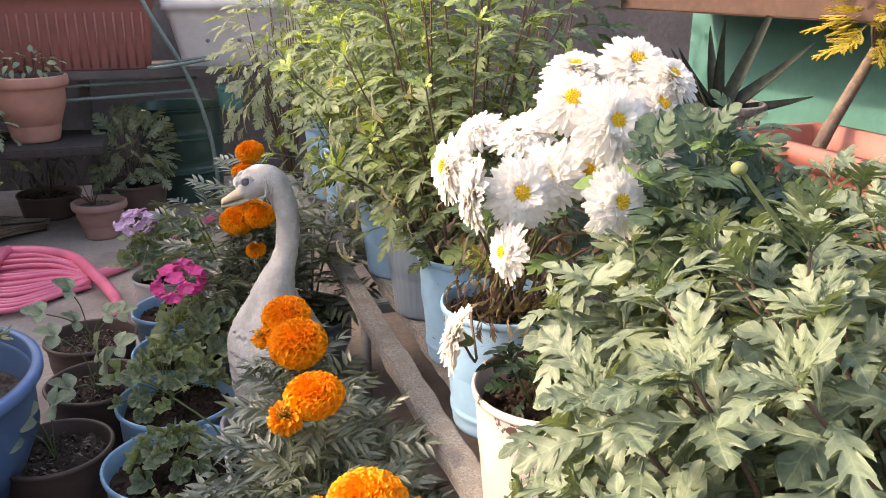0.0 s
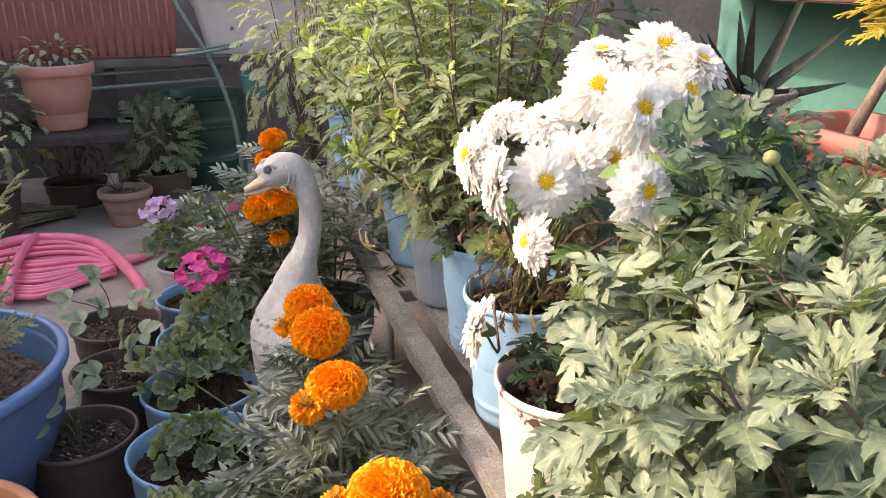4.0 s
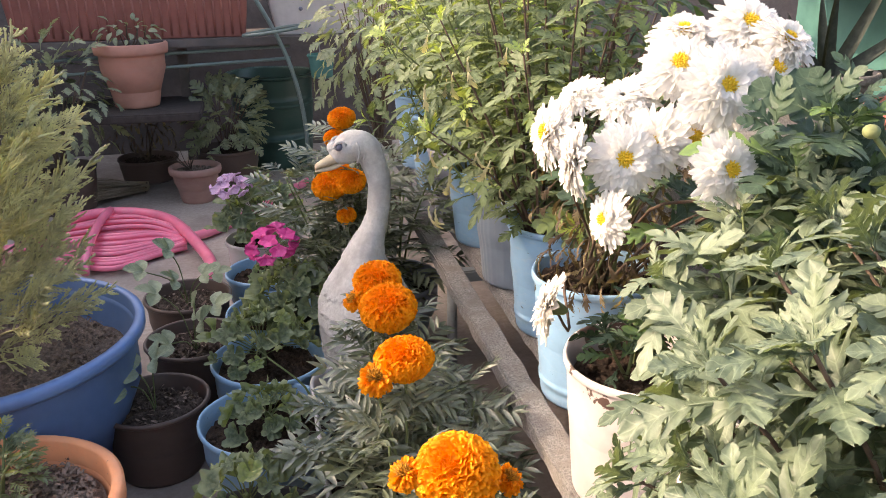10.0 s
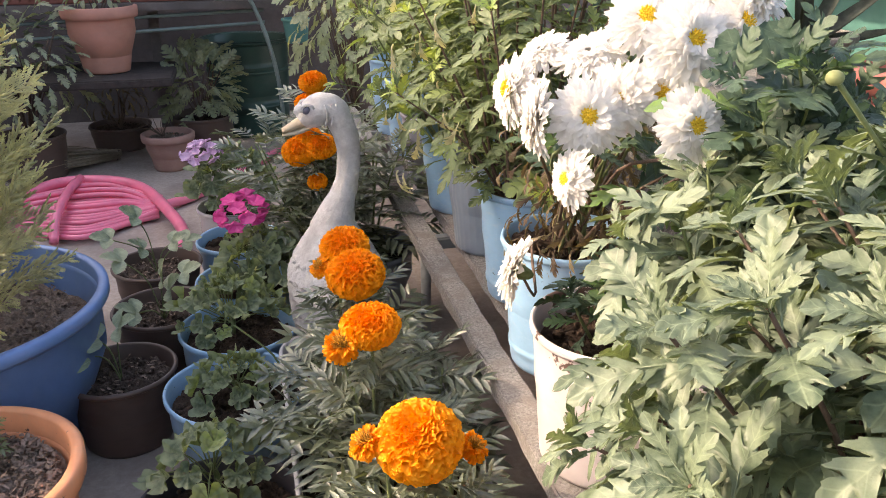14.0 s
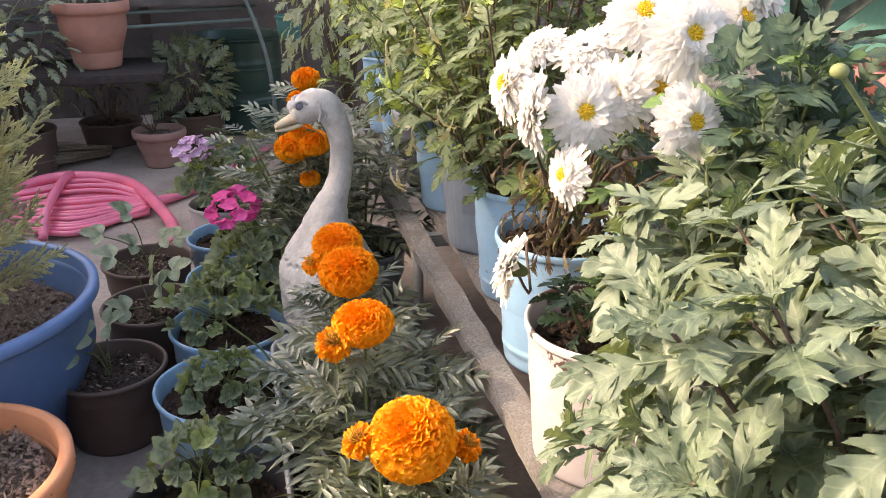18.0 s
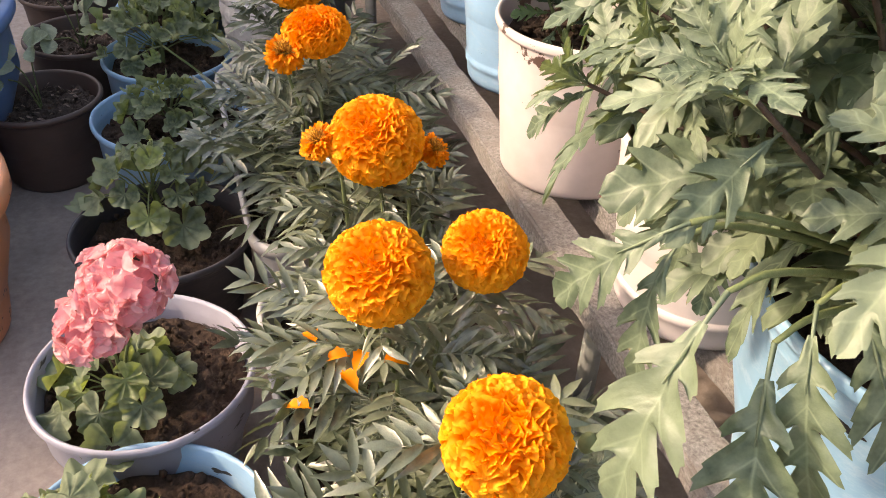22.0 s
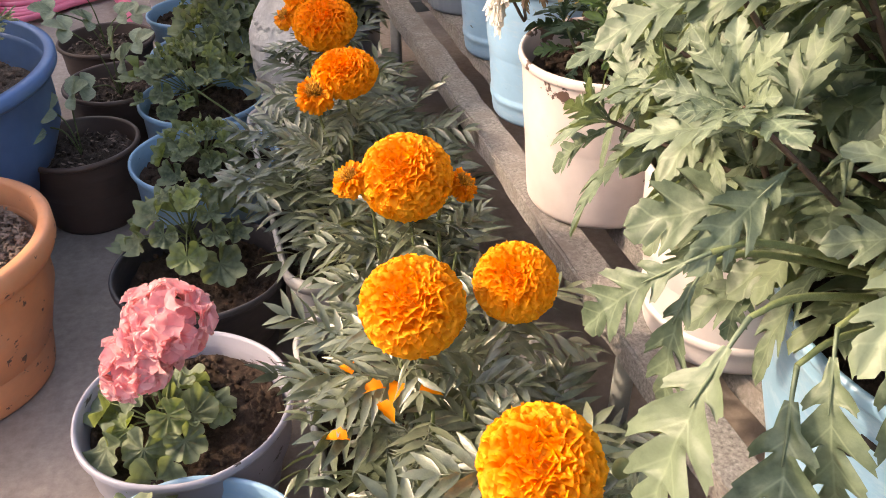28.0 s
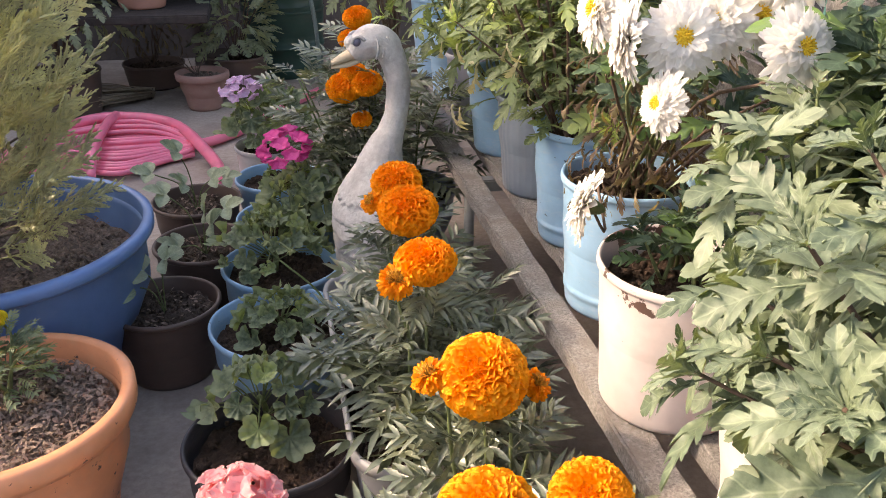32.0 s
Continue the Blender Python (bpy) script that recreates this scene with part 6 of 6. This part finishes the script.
tp = thing("potted_plant", (-0.56, 4.02, 0.450), "small leafy plant in a terracotta pot on the lower plank", "potted plant")
pot(tp, 0.148, 0.285, M_TERRA, 0.098, 0.014, 0.05, bands=((0.13, 0.15, 0.004),))
soil(tp, 0.135, 0.25)
bush(tp, random.Random(14), (0, 0, 0.33), (0.14, 0.12, 0.06), 40, bush_leaf, 0.7, base=(0, 0, 0.25))
sp = thing("terracotta_pot", (-0.335, 3.95, 0), "small pale terracotta pot with dry twigs and soil", "pot")
pot(sp, 0.108, 0.17, M_PALETERRA, 0.075, 0.012, 0.035)
soil(sp, 0.096, 0.14, M_DRYSOIL)
for k in range(14):
    a = k * 2.4
    path = smooth_path([(-0.02, 0.03, 0.14), (-0.04 + 0.03 * math.cos(a), 0.03 + 0.03 * math.sin(a), 0.18), (-0.05 + 0.07 * math.cos(a), 0.03 + 0.05 * math.sin(a), 0.21 + 0.03 * math.cos(k))], 6)
    part("twig", mesh("twig", *tube(path, 0.0016, 4), M_BROWNSTEM), sp)
bp = thing("potted_bush", (-0.19, 4.22, 0), "dusty leafy chrysanthemum bush in a dark pot before the rack", "potted plant")
pot(bp, 0.155, 0.19, M_BLACK, 0.13)
soil(bp, 0.14, 0.15)
bush(bp, random.Random(15), (0.015, -0.02, 0.33), (0.16, 0.15, 0.17), 120, leaf_set([lobed_leaf(random.Random(41), 0.090, w, 0.5, 0.2, 0.1, COARSE) for w in (1.0, 1.15, 0.9)], "leaf", L_BUSH), 1.1, base=(0, 0, 0.15), drop=0.15)
lb = thing("potted_bush", (-0.92, 3.95, 0), "dusty grey-green bush in a dark pot", "potted plant")
pot(lb, 0.15, 0.2, M_BLACK, 0.13)
soil(lb, 0.135, 0.16)
bush(lb, random.Random(16), (0.02, 0, 0.50), (0.27, 0.22, 0.30), 170, bush_mum, 1.0, base=(0, 0, 0.16))
db = thing("potted_bush", (-0.60, 4.42, 0), "dried reddish seedlings in a dark pot under the rack", "potted plant")
pot(db, 0.15, 0.12, M_BLACK, 0.13)
soil(db, 0.135, 0.09)
bush(db, random.Random(17), (0, 0, 0.24), (0.18, 0.12, 0.12), 60, leaf_set(DRY_LEAVES, "dry_leaf", L_DRY), 0.9, base=(0, 0, 0.09))
drum = thing("drum", (0.06, 4.62, 0), "dark green plastic drum in the shade under the rack", "drum")
part("body", mesh("body", *lathe(pot_profile(0.22, 0.20, 0.5, 0.012, 0.02, bands=((0.15, 0.17, 0.006), (0.33, 0.35, 0.006))), 48), M_GREENDRUM), drum)
part("rim", mesh("rim", *tube([(0.236 * math.cos(q), 0.236 * math.sin(q), 0.495) for q in np.linspace(0, 6.283, 48)], 0.009, 8), M_GREENDRUM), drum)
teal_pot = thing("hanging_pot", (0.29, 4.02, 0.545), "small teal and brown hanging pot at the rack's edge", "pot")
pot(teal_pot, 0.062, 0.11, M_TEAL, 0.05, 0.005, 0.012)
hk = smooth_path([(0, 0.06, 0.10), (0, 0.08, 0.17), (0, 0.03, 0.20)], 8)
part("hook", mesh("hook", *tube(hk, 0.003, 6), M_STEEL), teal_pot)
rb = thing("potted_bush", (0.50, 3.62, 0), "dusty green chrysanthemum bush in a dark pot past the bench", "potted plant")
pot(rb, 0.16, 0.30, M_BLACK, 0.13)
soil(rb, 0.145, 0.26)
bush(rb, random.Random(18), (-0.02, 0, 0.78), (0.24, 0.24, 0.40), 220, bush_mum, 1.0, base=(0, 0, 0.26))
gh = thing("hose_pipe", (0.05, 3.98, 0), "grey-green hose hanging from the rack down to the floor", "hose")
part("hose", mesh("hose", *tube(smooth_path([(-0.16, 0.05, 1.25), (-0.10, 0, 1.03), (0.03, -0.02, 0.77), (0.10, -0.04, 0.58), (0.14, -0.05, 0.35), (0.15, -0.05, 0.02)], 40), 0.0095, 8), M_GREENHOSE), gh)
ring = [(0.04 + 0.15 * math.cos(a), -0.02 + 0.08 * math.sin(a), 0.775 + 0.02 * math.cos(a)) for a in np.linspace(0, 6.283, 40)]
part("loop", mesh("loop", *tube(ring, 0.008, 7), M_GREENHOSE), gh)


def broom():
    t = thing("broom", (-0.78, 4.14, 0), "bundle of dry broom straw lying on the floor", "broom")
    rng = random.Random(8)
    for k in range(90):
        a = rng.uniform(-0.30, 0.30) + 0.35
        y, z = rng.uniform(-0.12, 0.12), rng.uniform(0.006, 0.04)
        ln = rng.uniform(0.35, 0.60)
        p0 = Vector((0.20, y * 0.4, z + 0.01))
        p2 = p0 + Vector((-ln * math.cos(a), -ln * math.sin(a) + y, rng.uniform(-0.01, 0.04)))
        part("straw", mesh("straw", *tube([p0, p0.lerp(p2, 0.5) + Vector((0, 0, 0.012)), p2], [0.0022, 0.0018, 0.001], 4), M_STRAW), t)
    part("band", mesh("band", *tube([(0.19, -0.05, 0.02), (0.195, 0, 0.05), (0.19, 0.05, 0.02)], 0.005, 6), M_BROWNSTEM), t)


broom()


# ---- right side, on the ledge by the teal wall ----
def agave():
    t = thing("agave", (1.18, 1.57, 0.662), "dark spiky agave in a mottled grey pot on the ledge", "potted plant")
    pot(t, 0.095, 0.20, M_CONCRETE, 0.075, 0.008, 0.02)
    soil(t, 0.085, 0.175)
    for d, ln in (((-0.14, -0.05, 1.0), 0.21), ((0.42, -0.10, 1.0), 0.29), ((0.80, -0.25, 0.62), 0.24), ((-0.6, 0.1, 0.7), 0.18), ((0.9, -0.3, 0.10), 0.20), ((-0.7, -0.3, 0.5), 0.16),
                  ((0.1, 0.5, 0.9), 0.20), ((-0.3, 0.6, 0.6), 0.18)):
        verts = []
        for i in range(12):
            s = i / 11
            w = 0.016 * (1 - s ** 1.7) + 0.0006
            for e in (-1, -0.4, 0.4, 1):
                verts.append((e * w, ln * s, 0.010 * (1 - s) * (abs(e) - 0.5) * 1.2 + 0.02 * s * s))
        for i in range(12):
            s = i / 11
            w = 0.015 * (1 - s ** 1.7) + 0.0005
            for e in (1, 0.4, -0.4, -1):
                verts.append((e * w, ln * s, -0.012 * (1 - s) * (1.2 - abs(e)) + 0.02 * s * s - 0.002))
        f = grid_faces(12, 4) + [tuple(q + 48 for q in g) for g in grid_faces(12, 4)]
        part("leaf", mesh("leaf", verts, f, L_AGAVE), t, aim((0.01 * d[0], 0.01 * d[1], 0.178), d, (0, -0.6, 0.8)))


agave()
red = box_planter((1.16, 1.045, 0.662), (0.20, 0.58), (0.16, 0.54), 0.185, M_BRICKRED, "brick-red plastic trough on the ledge")
ys = thing("shrub", (1.20, 1.27, 0.80), "woody shrub with yellow-green leaves in the red trough", "shrub")
part("trunk", stem_mesh([(0, 0.01, 0.0), (0.02, 0.0, 0.06), (0.055, -0.005, 0.13), (0.09, -0.01, 0.20)], 0.014, 0.010, M_BARK, 10, 9)[0], ys)
bush(ys, random.Random(19), (0.09, -0.02, 0.27), (0.08, 0.08, 0.09), 45, leaf_set(THUJA[:1], "spray", L_YELLOW), 0.45, base=(0.09, -0.01, 0.19))
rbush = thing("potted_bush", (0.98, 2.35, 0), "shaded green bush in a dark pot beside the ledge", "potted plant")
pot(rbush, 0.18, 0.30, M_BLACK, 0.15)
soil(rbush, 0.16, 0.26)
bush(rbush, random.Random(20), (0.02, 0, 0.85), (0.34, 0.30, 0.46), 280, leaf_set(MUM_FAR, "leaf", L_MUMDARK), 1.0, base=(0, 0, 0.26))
